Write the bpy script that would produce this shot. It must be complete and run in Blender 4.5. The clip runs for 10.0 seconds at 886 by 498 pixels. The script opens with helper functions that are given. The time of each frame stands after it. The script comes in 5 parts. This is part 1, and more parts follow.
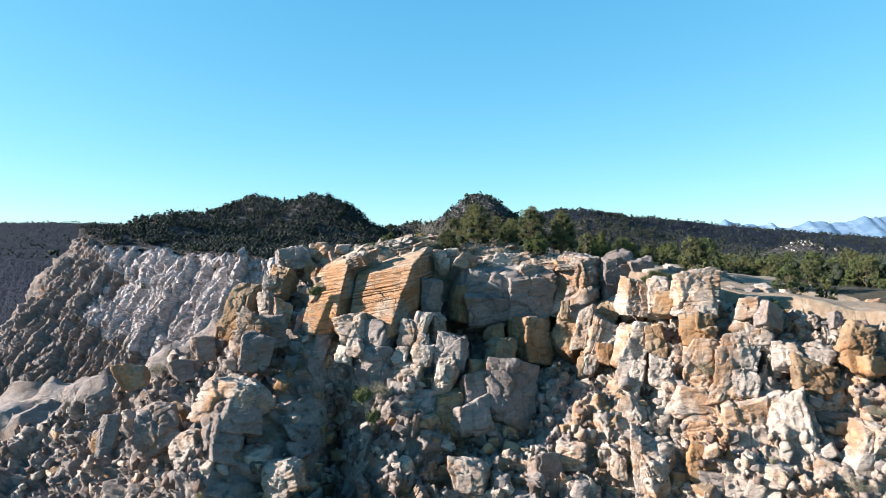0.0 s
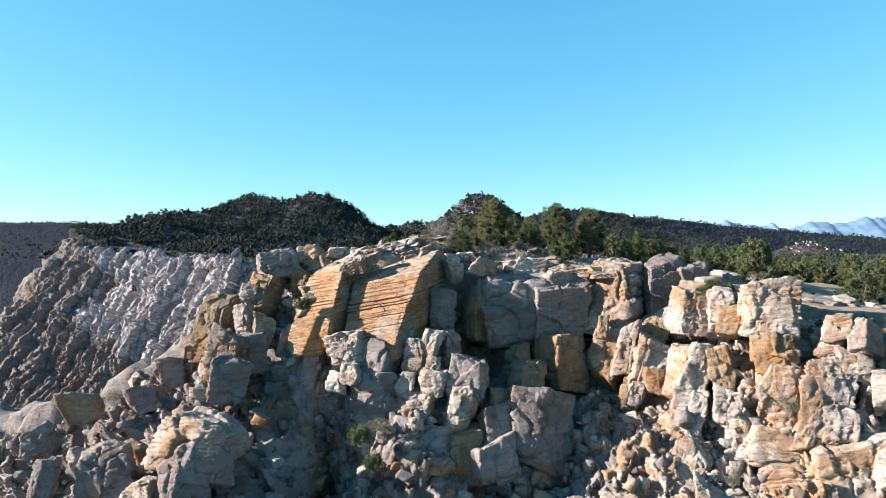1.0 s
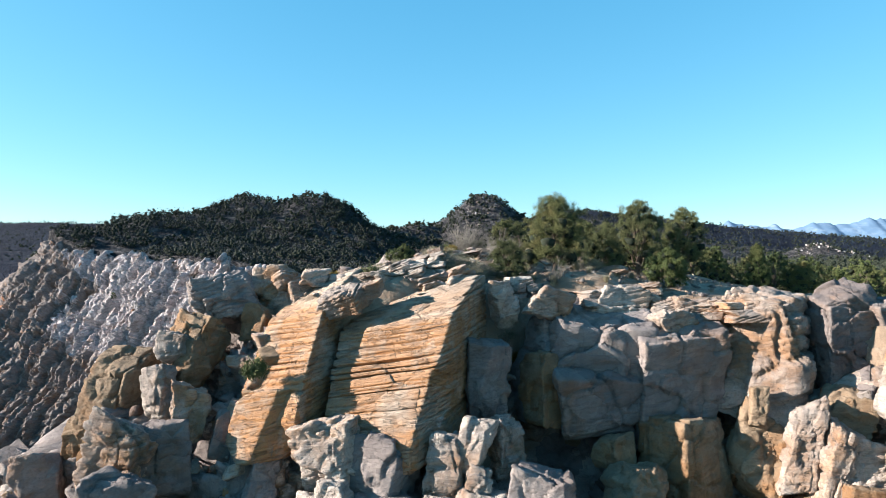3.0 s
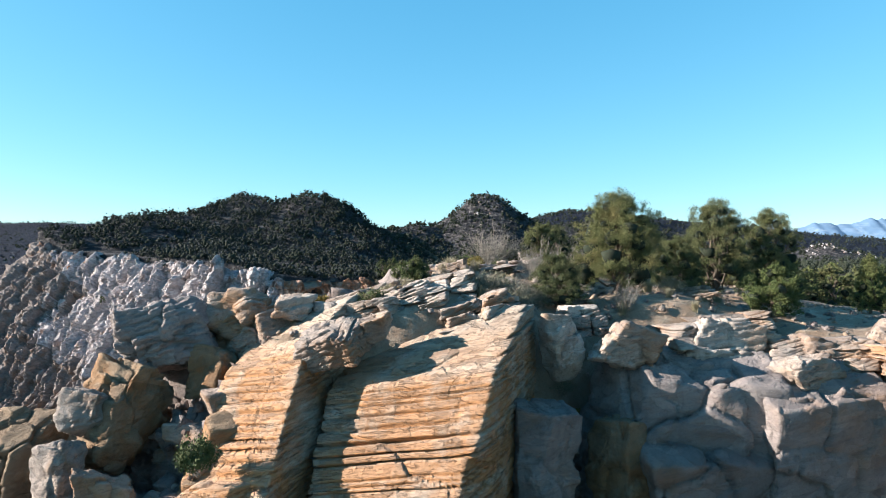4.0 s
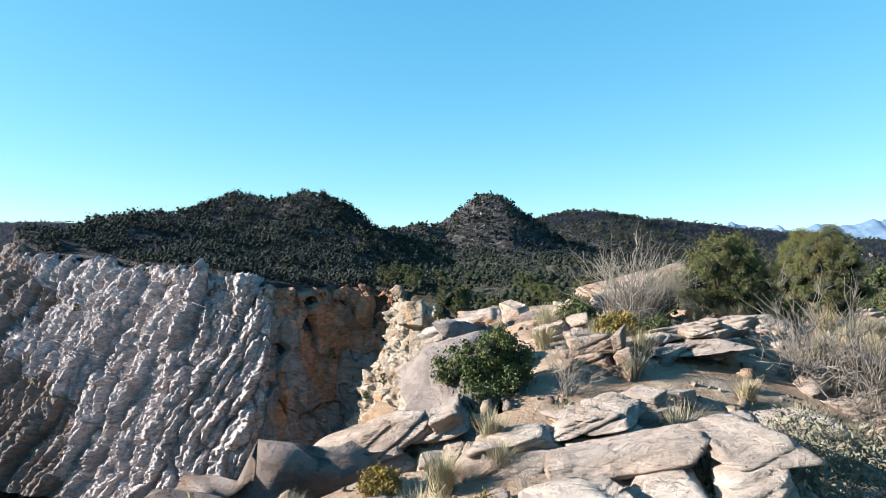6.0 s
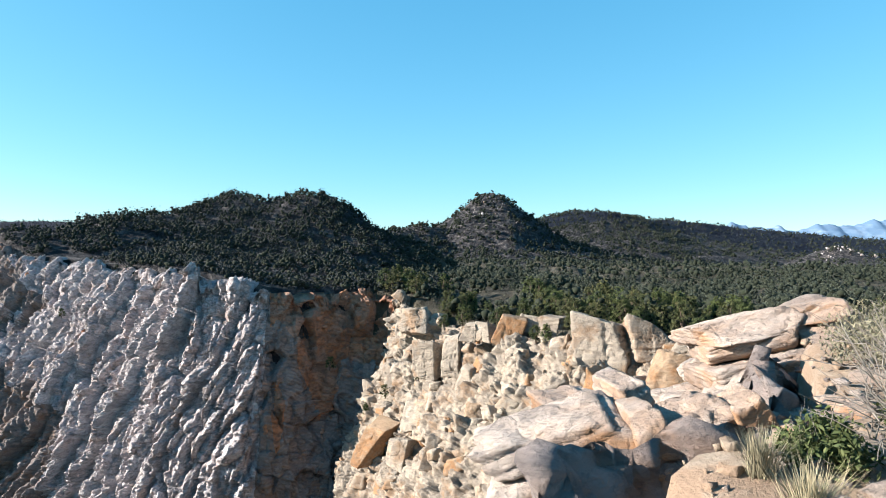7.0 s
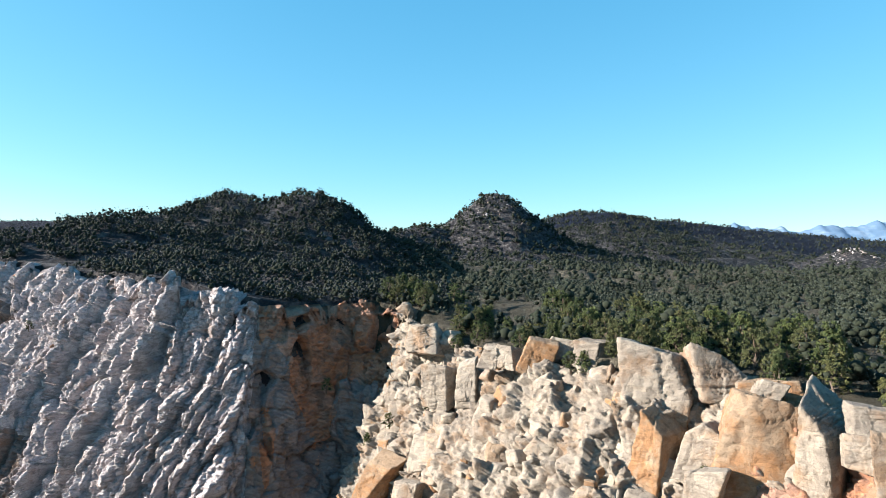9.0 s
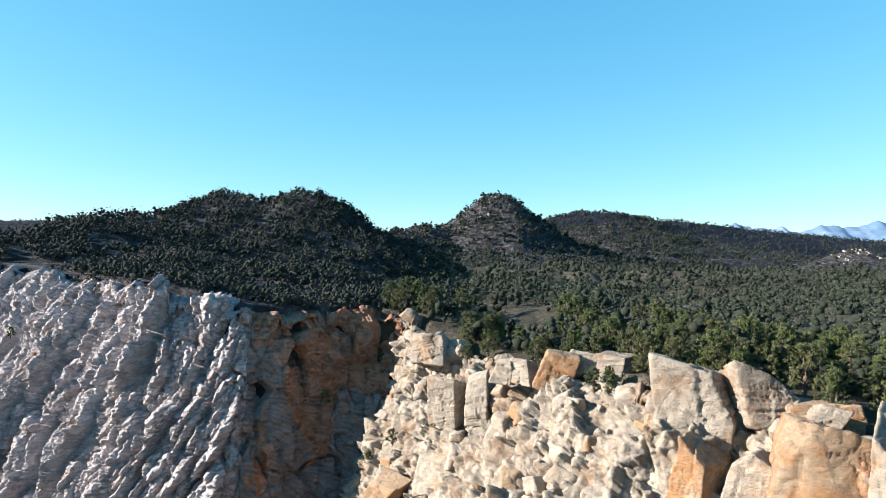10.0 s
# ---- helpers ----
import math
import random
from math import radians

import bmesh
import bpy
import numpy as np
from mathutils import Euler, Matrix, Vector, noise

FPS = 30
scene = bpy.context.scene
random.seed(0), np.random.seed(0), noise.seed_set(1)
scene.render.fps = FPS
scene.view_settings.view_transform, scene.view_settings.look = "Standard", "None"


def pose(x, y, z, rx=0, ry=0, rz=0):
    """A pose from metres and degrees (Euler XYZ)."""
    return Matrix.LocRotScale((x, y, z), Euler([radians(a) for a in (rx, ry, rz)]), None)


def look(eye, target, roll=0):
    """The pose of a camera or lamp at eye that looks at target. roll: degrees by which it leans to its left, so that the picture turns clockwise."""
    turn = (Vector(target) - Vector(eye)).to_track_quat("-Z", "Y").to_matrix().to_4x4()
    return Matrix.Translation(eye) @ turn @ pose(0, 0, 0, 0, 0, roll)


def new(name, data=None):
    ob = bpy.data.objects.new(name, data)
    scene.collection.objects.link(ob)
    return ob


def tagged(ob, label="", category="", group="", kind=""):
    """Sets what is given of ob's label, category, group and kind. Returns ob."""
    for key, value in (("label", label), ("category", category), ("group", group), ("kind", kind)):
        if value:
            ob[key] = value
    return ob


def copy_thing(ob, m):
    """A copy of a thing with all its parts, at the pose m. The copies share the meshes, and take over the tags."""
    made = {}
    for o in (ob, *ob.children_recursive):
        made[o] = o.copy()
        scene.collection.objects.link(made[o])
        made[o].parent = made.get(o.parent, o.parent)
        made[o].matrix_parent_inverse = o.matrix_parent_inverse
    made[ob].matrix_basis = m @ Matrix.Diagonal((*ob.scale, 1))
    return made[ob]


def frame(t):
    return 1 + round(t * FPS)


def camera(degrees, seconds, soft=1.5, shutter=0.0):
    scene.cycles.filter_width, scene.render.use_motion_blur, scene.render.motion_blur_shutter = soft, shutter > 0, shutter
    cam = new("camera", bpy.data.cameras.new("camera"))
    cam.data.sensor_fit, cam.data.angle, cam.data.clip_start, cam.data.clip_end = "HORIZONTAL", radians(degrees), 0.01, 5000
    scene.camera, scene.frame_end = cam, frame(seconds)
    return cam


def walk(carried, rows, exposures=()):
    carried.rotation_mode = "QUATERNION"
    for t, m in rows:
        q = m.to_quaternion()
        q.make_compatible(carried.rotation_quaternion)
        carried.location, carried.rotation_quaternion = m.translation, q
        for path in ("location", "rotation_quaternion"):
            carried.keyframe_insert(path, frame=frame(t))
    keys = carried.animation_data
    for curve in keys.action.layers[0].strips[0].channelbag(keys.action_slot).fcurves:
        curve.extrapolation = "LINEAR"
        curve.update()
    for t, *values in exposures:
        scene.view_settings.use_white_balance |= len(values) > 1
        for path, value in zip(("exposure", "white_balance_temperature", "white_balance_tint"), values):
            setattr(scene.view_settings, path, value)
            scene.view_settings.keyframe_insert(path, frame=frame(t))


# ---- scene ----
cam = camera(68.3, 10.0, 0.7)
METRES, EYE, TILT, LEAN, TURN = 100.0, 0.0, 0.0, 0.0, 0.0
ROWS = [
    (0.0, 0.0, 0.0, 0.0, 0.0, 0.0, -0.0),
    (0.5, -0.0054, 0.0518, 0.0011, 0.01, 0.0, -0.02),
    (1.0, -0.0105, 0.1035, 0.003, 0.02, 0.02, -0.04),
    (1.5, -0.0157, 0.155, 0.0055, 0.04, 0.05, -0.06),
    (2.0, -0.0211, 0.2062, 0.0082, 0.05, 0.05, -0.07),
    (2.5, -0.0266, 0.2574, 0.0114, 0.06, 0.07, -0.09),
    (4.0, -0.0441, 0.4096, 0.0221, 0.1, 0.07, -0.12),
    (4.5, -0.0501, 0.4593, 0.0244, 0.1, 0.1, -0.16),
    (5.0, -0.0558, 0.5089, 0.027, 0.11, 0.11, -0.2),
    (5.5, -0.0617, 0.5594, 0.0298, 0.13, 0.1, -0.22),
    (7.0, -0.0814, 0.7051, 0.0412, 0.09, 0.06, -0.32),
    (7.5, -0.0877, 0.7544, 0.0466, 0.11, 0.05, -0.34),
    (8.0, -0.0933, 0.8027, 0.0502, 0.13, 0.06, -0.38),
    (8.5, -0.1001, 0.8503, 0.0545, 0.14, 0.06, -0.4),
    (9.0, -0.1064, 0.8975, 0.0581, 0.15, 0.07, -0.44),
    (9.5, -0.1133, 0.9439, 0.0611, 0.16, 0.06, -0.44),
    (10.0, -0.1206, 0.9903, 0.0644, 0.15, 0.06, -0.49),
]
walk(cam, [(t, pose(0, 0, EYE, TILT, LEAN, TURN) @ pose(METRES * x, METRES * y, METRES * z, 90 + pitch, roll, yaw)) for t, x, y, z, yaw, pitch, roll in ROWS])

# ---- sky and sun ----
SUN = Vector((-0.93, -0.06, 0.345)).normalized()
world = bpy.data.worlds.new("desert_sky")
scene.world = world
world.use_nodes = True
wn, wl = world.node_tree.nodes, world.node_tree.links
sky = wn.new("ShaderNodeTexSky")
sky.sky_type, sky.sun_disc = "NISHITA", False
sky.sun_elevation, sky.sun_rotation = math.asin(SUN.z), math.atan2(SUN.x, SUN.y)
sky.altitude, sky.air_density, sky.dust_density, sky.ozone_density = 1600, 1.0, 0.3, 1.0
split = wn.new("ShaderNodeSeparateColor")
wl.new(sky.outputs[0], split.inputs[0])
merge = wn.new("ShaderNodeCombineColor")
# a clear high-desert sky, cyan-blue and even
for k, (gain, power) in enumerate(((0.76, 1.0), (2.31, 0.6), (3.5, 0.45))):
    curve = wn.new("ShaderNodeMath")
    curve.operation = "POWER"
    curve.inputs[1].default_value = power
    level = wn.new("ShaderNodeMath")
    level.operation = "MULTIPLY"
    level.inputs[1].default_value = gain
    wl.new(split.outputs[k], curve.inputs[0])
    wl.new(curve.outputs[0], level.inputs[0])
    wl.new(level.outputs[0], merge.inputs[k])
wl.new(merge.outputs[0], wn["Background"].inputs[0])
wn["Background"].inputs[1].default_value = 0.0437
lamp = bpy.data.lights.new("sun", "SUN")
lamp.energy, lamp.angle, lamp.color = 5.0, radians(0.55), (1.0, 0.925, 0.83)
sun = new("sun", lamp)
sun.matrix_world = look(SUN * 200, (0, 0, 0))
scene.view_settings.exposure = 1.8


# ---- materials ----
def shader(name, rough=0.9):
    mat = bpy.data.materials.new(name)
    mat.use_nodes = True
    nt = mat.node_tree
    bsdf = nt.nodes["Principled BSDF"]
    bsdf.inputs["Roughness"].default_value = rough
    bsdf.inputs["Specular IOR Level"].default_value = 0.2
    return mat, nt, bsdf


def node(nt, kind, **values):
    n = nt.nodes.new("ShaderNode" + kind)
    for key, value in values.items():
        n.inputs[key.replace("_", " ")].default_value = value
    return n


def place(nt, scale=(1, 1, 1), turn=(0, 0, 0)):
    """The place in the world, turned, then stretched."""
    out = nt.nodes.new("ShaderNodeNewGeometry").outputs["Position"]
    for key, value in (("Rotation", [radians(a) for a in turn]), ("Scale", scale)):
        if any(turn) or key == "Scale":
            m = nt.nodes.new("ShaderNodeMapping")
            m.inputs[key].default_value = value
            nt.links.new(out, m.inputs["Vector"])
            out = m.outputs[0]
    return out


def noise_fac(nt, vec, scale, detail=6, rough=0.6):
    n = node(nt, "TexNoise", Scale=scale, Detail=detail, Roughness=rough)
    nt.links.new(vec, n.inputs["Vector"])
    return n.outputs["Fac"]


def ramp(nt, fac, stops):
    r = nt.nodes.new("ShaderNodeValToRGB")
    while len(r.color_ramp.elements) < len(stops):
        r.color_ramp.elements.new(0.5)
    for e, (at, col) in zip(r.color_ramp.elements, stops):
        e.position = at
        e.color = (*col, 1) if not isinstance(col, float) else (col, col, col, 1)
    nt.links.new(fac, r.inputs[0])
    return r.outputs[0]


def mix(nt, fac, a, b, how="MIX"):
    m = nt.nodes.new("ShaderNodeMix")
    m.data_type, m.blend_type = "RGBA", how
    for slot, v in ((0, fac), (6, a), (7, b)):
        if hasattr(v, "is_linked"):
            nt.links.new(v, m.inputs[slot])
        elif isinstance(v, tuple):
            m.inputs[slot].default_value = (*v, 1)
        else:
            m.inputs[slot].default_value = v
    return m.outputs[2]


def relief(nt, bsdf, heights, distance):
    prev = None
    for h, strength, dist in heights:
        b = node(nt, "Bump", Strength=strength, Distance=dist * distance)
        nt.links.new(h, b.inputs["Height"])
        if prev:
            nt.links.new(prev, b.inputs["Normal"])
        prev = b.outputs[0]
    nt.links.new(prev, bsdf.inputs["Normal"])


def joints(nt, scale, turn, warp=0.6):
    """Cracks between blocks: the distance to the nearest joint, and a value for each block."""
    vec = place(nt, scale, turn)
    n = node(nt, "TexNoise", Scale=1.3, Detail=3.0)
    nt.links.new(vec, n.inputs["Vector"])
    add = nt.nodes.new("ShaderNodeVectorMath")
    add.operation = "MULTIPLY_ADD"
    add.inputs[1].default_value = (warp, warp, warp)
    nt.links.new(n.outputs["Color"], add.inputs[0])
    nt.links.new(vec, add.inputs[2])
    edge = nt.nodes.new("ShaderNodeTexVoronoi")
    edge.feature = "DISTANCE_TO_EDGE"
    cell = nt.nodes.new("ShaderNodeTexVoronoi")
    for v in (edge, cell):
        v.inputs["Scale"].default_value = 1.0
        nt.links.new(add.outputs[0], v.inputs["Vector"])
    grey = nt.nodes.new("ShaderNodeSeparateColor")
    nt.links.new(cell.outputs["Color"], grey.inputs[0])
    return edge.outputs["Distance"], grey.outputs[0]


def sandstone(name, pale, warm, dark, warm_from=0.45, bed=1.0, tilt=(-6, 9, 0), fine=1.0, bleach=0.5, crack=0.5, skin=None, lines=1.0):
    """Bedded, jointed sandstone: pale weathered skin, warm fresh faces, dark varnish and lichen, thin beds."""
    mat, nt, bsdf = shader(name, 0.92)
    big = noise_fac(nt, place(nt), 0.25 * fine, 5, 0.6)
    patch = noise_fac(nt, place(nt, (1, 1, 0.7)), 0.8 * fine, 8, 0.65)
    grain = noise_fac(nt, place(nt), 7.0 * fine, 9, 0.75)
    beds = noise_fac(nt, place(nt, (0.5, 0.5, 2.2 * bed), tilt), 1.0 * fine, 7, 0.7)
    thin = noise_fac(nt, place(nt, (0.9, 0.9, 6.5 * bed), tilt), 1.0 * fine, 6, 0.62)
    steps = ramp(nt, thin, [(0.42, 0.0), (0.47, 0.75), (0.56, 0.8), (0.6, 1.0)])
    streak = noise_fac(nt, place(nt, (2.2, 2.2, 0.16)), 1.0 * fine, 5, 0.6)
    s = fine
    edge, cell = joints(nt, (0.42 * s, 0.42 * s, 0.62 * s), (tilt[0] + 10, tilt[1] - 14, 20))
    edge2, cell2 = joints(nt, (1.3 * s, 1.3 * s, 2.2 * s), tilt)
    col = mix(nt, ramp(nt, big, [(warm_from - 0.05, 0.0), (warm_from + 0.09, 1.0)]), pale, warm)
    col = mix(nt, ramp(nt, patch, [(0.5, 0.0), (0.66, 0.8)]), col, pale)
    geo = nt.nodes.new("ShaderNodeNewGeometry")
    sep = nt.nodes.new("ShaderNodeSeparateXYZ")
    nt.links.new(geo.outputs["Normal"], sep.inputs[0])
    if skin:
        high = node(nt, "Math")
        high.operation = "MULTIPLY_ADD"
        place_z = nt.nodes.new("ShaderNodeSeparateXYZ")
        nt.links.new(geo.outputs["Position"], place_z.inputs[0])
        high.inputs[1].default_value = 4.0
        nt.links.new(patch, high.inputs[0])
        nt.links.new(place_z.outputs["Z"], high.inputs[2])
        level = nt.nodes.new("ShaderNodeMapRange")
        level.inputs[1].default_value, level.inputs[2].default_value = skin
        nt.links.new(high.outputs[0], level.inputs[0])
        col = mix(nt, level.outputs[0], col, pale)
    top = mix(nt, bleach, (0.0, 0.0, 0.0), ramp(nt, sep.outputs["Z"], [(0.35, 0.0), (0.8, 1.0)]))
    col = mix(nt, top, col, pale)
    col = mix(nt, min(1.0, crack * 1.8), col, ramp(nt, cell, [(0.0, (0.80, 0.78, 0.78)), (1.0, (1.16, 1.14, 1.12))]), "MULTIPLY")
    col = mix(nt, min(1.0, crack * 1.8), col, ramp(nt, cell2, [(0.0, (0.86, 0.85, 0.85)), (1.0, (1.12, 1.11, 1.10))]), "MULTIPLY")
    col = mix(nt, ramp(nt, beds, [(0.33, 0.5), (0.46, 0.0)]), col, dark)
    col = mix(nt, ramp(nt, thin, [(0.36, 0.65 * lines), (0.44, 0.0)]), col, dark)
    col = mix(nt, ramp(nt, streak, [(0.56, 0.0), (0.75, 0.5)]), col, dark)
    col = mix(nt, ramp(nt, grain, [(0.3, 0.6), (0.47, 0.0)]), col, dark)
    info = nt.nodes.new("ShaderNodeObjectInfo")
    col = mix(nt, 1.0, col, ramp(nt, info.outputs["Random"], [(0.0, (0.84, 0.82, 0.81)), (1.0, (1.12, 1.1, 1.08))]), "MULTIPLY")
    nt.links.new(col, bsdf.inputs["Base Color"])
    gap = ramp(nt, edge, [(0.0, 0.0), (0.035, 0.85), (0.09, 1.0)])
    gap2 = ramp(nt, edge2, [(0.0, 0.0), (0.06, 0.8), (0.14, 1.0)])
    relief(nt, bsdf, [(gap, crack * 0.7, 0.14), (cell, 0.35, 0.3), (gap2, crack * 0.6, 0.06), (cell2, 0.35, 0.12), (beds, 0.7, 0.30), (steps, lines, 0.15), (patch, 0.6, 0.3), (grain, 0.9 if crack > 0.2 else 0.55, 0.09)], 1.0 / fine)
    return mat


def earth(name, a, b, c, scale=1.0, bump=0.1):
    mat, nt, bsdf = shader(name, 0.97)
    big = noise_fac(nt, place(nt), 0.15 * scale, 5)
    mid = noise_fac(nt, place(nt), 1.3 * scale, 8, 0.65)
    grit = noise_fac(nt, place(nt), 14.0 * scale, 6, 0.7)
    col = mix(nt, ramp(nt, big, [(0.38, 0.0), (0.62, 1.0)]), a, b)
    col = mix(nt, ramp(nt, mid, [(0.48, 0.0), (0.66, 1.0)]), col, c)
    col = mix(nt, ramp(nt, grit, [(0.3, 0.5), (0.5, 0.0)]), col, tuple(v * 0.5 for v in a))
    nt.links.new(col, bsdf.inputs["Base Color"])
    relief(nt, bsdf, [(mid, 0.8, bump * 3), (grit, 0.7, bump * 0.6)], 1.0 / scale)
    return mat


def foliage(name, a, b, c):
    mat, nt, bsdf = shader(name, 0.75)
    geo = nt.nodes.new("ShaderNodeNewGeometry")
    info = nt.nodes.new("ShaderNodeObjectInfo")
    col = mix(nt, ramp(nt, geo.outputs["Random Per Island"], [(0.1, 0.0), (0.9, 1.0)]), a, b)
    clump = noise_fac(nt, place(nt), 0.9, 3)
    col = mix(nt, ramp(nt, clump, [(0.5, 0.0), (0.7, 0.75)]), col, c)
    col = mix(nt, 1.0, col, ramp(nt, info.outputs["Random"], [(0.0, (0.8, 0.82, 0.8)), (1.0, (1.2, 1.15, 1.0))]), "MULTIPLY")
    nt.links.new(col, bsdf.inputs["Base Color"])
    return mat


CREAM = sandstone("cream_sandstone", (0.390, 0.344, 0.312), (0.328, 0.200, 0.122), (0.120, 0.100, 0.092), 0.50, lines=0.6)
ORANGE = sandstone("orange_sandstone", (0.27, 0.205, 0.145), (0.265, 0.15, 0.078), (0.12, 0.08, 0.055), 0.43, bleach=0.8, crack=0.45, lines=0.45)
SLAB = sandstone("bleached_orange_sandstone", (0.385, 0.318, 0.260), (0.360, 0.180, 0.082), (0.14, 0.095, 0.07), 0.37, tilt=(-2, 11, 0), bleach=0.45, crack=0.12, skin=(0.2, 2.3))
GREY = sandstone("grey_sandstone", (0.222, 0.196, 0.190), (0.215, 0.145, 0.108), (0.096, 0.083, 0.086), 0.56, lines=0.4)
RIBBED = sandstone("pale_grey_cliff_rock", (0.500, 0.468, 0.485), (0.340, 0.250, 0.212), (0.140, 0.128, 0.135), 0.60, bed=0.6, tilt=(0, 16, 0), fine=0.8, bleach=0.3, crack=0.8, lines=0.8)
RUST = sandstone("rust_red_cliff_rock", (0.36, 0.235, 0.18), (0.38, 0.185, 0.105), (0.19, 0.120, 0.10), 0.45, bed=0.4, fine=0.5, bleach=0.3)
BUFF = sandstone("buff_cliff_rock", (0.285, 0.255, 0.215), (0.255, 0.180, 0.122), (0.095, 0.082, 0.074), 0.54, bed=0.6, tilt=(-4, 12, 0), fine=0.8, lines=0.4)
TALUS = earth("talus_grit", (0.160, 0.110, 0.092), (0.116, 0.082, 0.073), (0.210, 0.156, 0.136), 1.0, 0.2)
SOIL = earth("pinkish_soil", (0.27, 0.185, 0.13), (0.23, 0.17, 0.125), (0.32, 0.265, 0.21), 1.0, 0.1)
# Hillside soil with the slopes' shade and blue haze put into its colour.
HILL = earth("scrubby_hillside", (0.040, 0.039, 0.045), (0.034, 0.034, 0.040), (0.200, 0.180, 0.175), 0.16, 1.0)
# Distance haze is mixed into this blue-grey base colour.
FAR = earth("haze_tinted_far_slopes", (0.015, 0.022, 0.044), (0.013, 0.019, 0.040), (0.024, 0.031, 0.052), 0.02, 3.0)
PLAIN = earth("dry_mesa_soil", (0.085, 0.075, 0.055), (0.065, 0.060, 0.045), (0.150, 0.130, 0.100), 0.15, 0.6)
LEAF = foliage("juniper_green", (0.058, 0.068, 0.028), (0.100, 0.105, 0.046), (0.130, 0.108, 0.050))
PINE = foliage("pinyon_green", (0.042, 0.060, 0.024), (0.075, 0.092, 0.034), (0.092, 0.094, 0.040))
WOODS = foliage("woodland_green", (0.023, 0.031, 0.029), (0.046, 0.056, 0.046), (0.056, 0.063, 0.050))
# Darker, bluer woods green: hill shade and haze are in the colour.
SCRUB = foliage("shade_tinted_hill_scrub", (0.014, 0.019, 0.026), (0.026, 0.032, 0.040), (0.034, 0.040, 0.042))
# Woodland green tinted blue for distance; the haze sits in the colour.
HAZY = foliage("haze_tinted_far_woods", (0.020, 0.030, 0.050), (0.030, 0.042, 0.062), (0.036, 0.048, 0.066))
# Solid crown cores, darkened in colour to stand for shade inside the foliage.
INNER = earth("shade_dark_crown_core", (0.015, 0.020, 0.012), (0.020, 0.025, 0.016), (0.026, 0.029, 0.020), 2.0, 0.05)
SAGE = foliage("grey_sage", (0.126, 0.121, 0.092), (0.165, 0.154, 0.121), (0.116, 0.116, 0.077))
STRAW = foliage("straw_grass", (0.250, 0.215, 0.150), (0.310, 0.275, 0.200), (0.220, 0.185, 0.115))
GOLD = foliage("golden_brush", (0.145, 0.106, 0.024), (0.193, 0.145, 0.044), (0.106, 0.092, 0.029))
TWIG = earth("dead_grey_wood", (0.184, 0.165, 0.145), (0.145, 0.126, 0.112), (0.222, 0.203, 0.184), 3.0, 0.02)
BARK = earth("shreddy_bark", (0.097, 0.073, 0.053), (0.126, 0.101, 0.082), (0.068, 0.048, 0.039), 3.0, 0.03)


# ---- noise fields ----
def cell_hash(ix, iy, iz, seed):
    h = (ix * 374761393 + iy * 668265263 + iz * 2147483647 + seed * 974634541) & 0xFFFFFFFF
    h = ((h ^ (h >> 13)) * 1274126177) & 0xFFFFFFFF
    h = ((h ^ (h >> 16)) * 2246822519) & 0xFFFFFFFF
    return ((h ^ (h >> 15)) & 0xFFFFFF) / float(0x1000000)


def soft_noise(p, seed=0):
    i = np.floor(p).astype(np.int64)
    f = p - i
    f = f * f * (3 - 2 * f)
    out = 0
    for dx in (0, 1):
        for dy in (0, 1):
            for dz in (0, 1):
                w = (f[:, 0] if dx else 1 - f[:, 0]) * (f[:, 1] if dy else 1 - f[:, 1]) * (f[:, 2] if dz else 1 - f[:, 2])
                out = out + w * cell_hash(i[:, 0] + dx, i[:, 1] + dy, i[:, 2] + dz, seed)
    return out * 2 - 1


def fbm(p, octaves=4, seed=0, gain=0.5):
    out, a = 0, 1.0
    for k in range(octaves):
        out = out + a * soft_noise(p, seed + k * 17)
        p, a = p * 2.03 + 7.3, a * gain
    return out


def blocks(p, seed=0, tilt=0.6):
    """Jointed rock: each cell has its own height and slope; cracks between the cells. Returns height and crack."""
    i = np.floor(p).astype(np.int64)
    best = np.full(len(p), 9.0)
    second = np.full(len(p), 9.0)
    height = np.zeros(len(p))
    for dx in (-1, 0, 1):
        for dy in (-1, 0, 1):
            for dz in (-1, 0, 1):
                c = i + (dx, dy, dz)
                r = [cell_hash(c[:, 0], c[:, 1], c[:, 2], seed + k) for k in range(7)]
                off = p - (c + np.stack(r[:3], 1))
                d = ((off ** 6).sum(1)) ** (1 / 6.0)
                val = r[3] * 2 - 1 + 1.5 * tilt * (off[:, 0] * (r[4] - 0.5) + off[:, 1] * (r[5] - 0.5) + off[:, 2] * (r[6] - 0.5)) * 2
                near = d < best
                second = np.where(near, best, np.minimum(second, d))
                height = np.where(near, val, height)
                best = np.where(near, d, best)
    return height, np.clip(1 - (second - best) / 0.06, 0, 1)


def smooth(a, b, v):
    f = np.clip((v - a) / (b - a), 0, 1)
    return f * f * (3 - 2 * f)


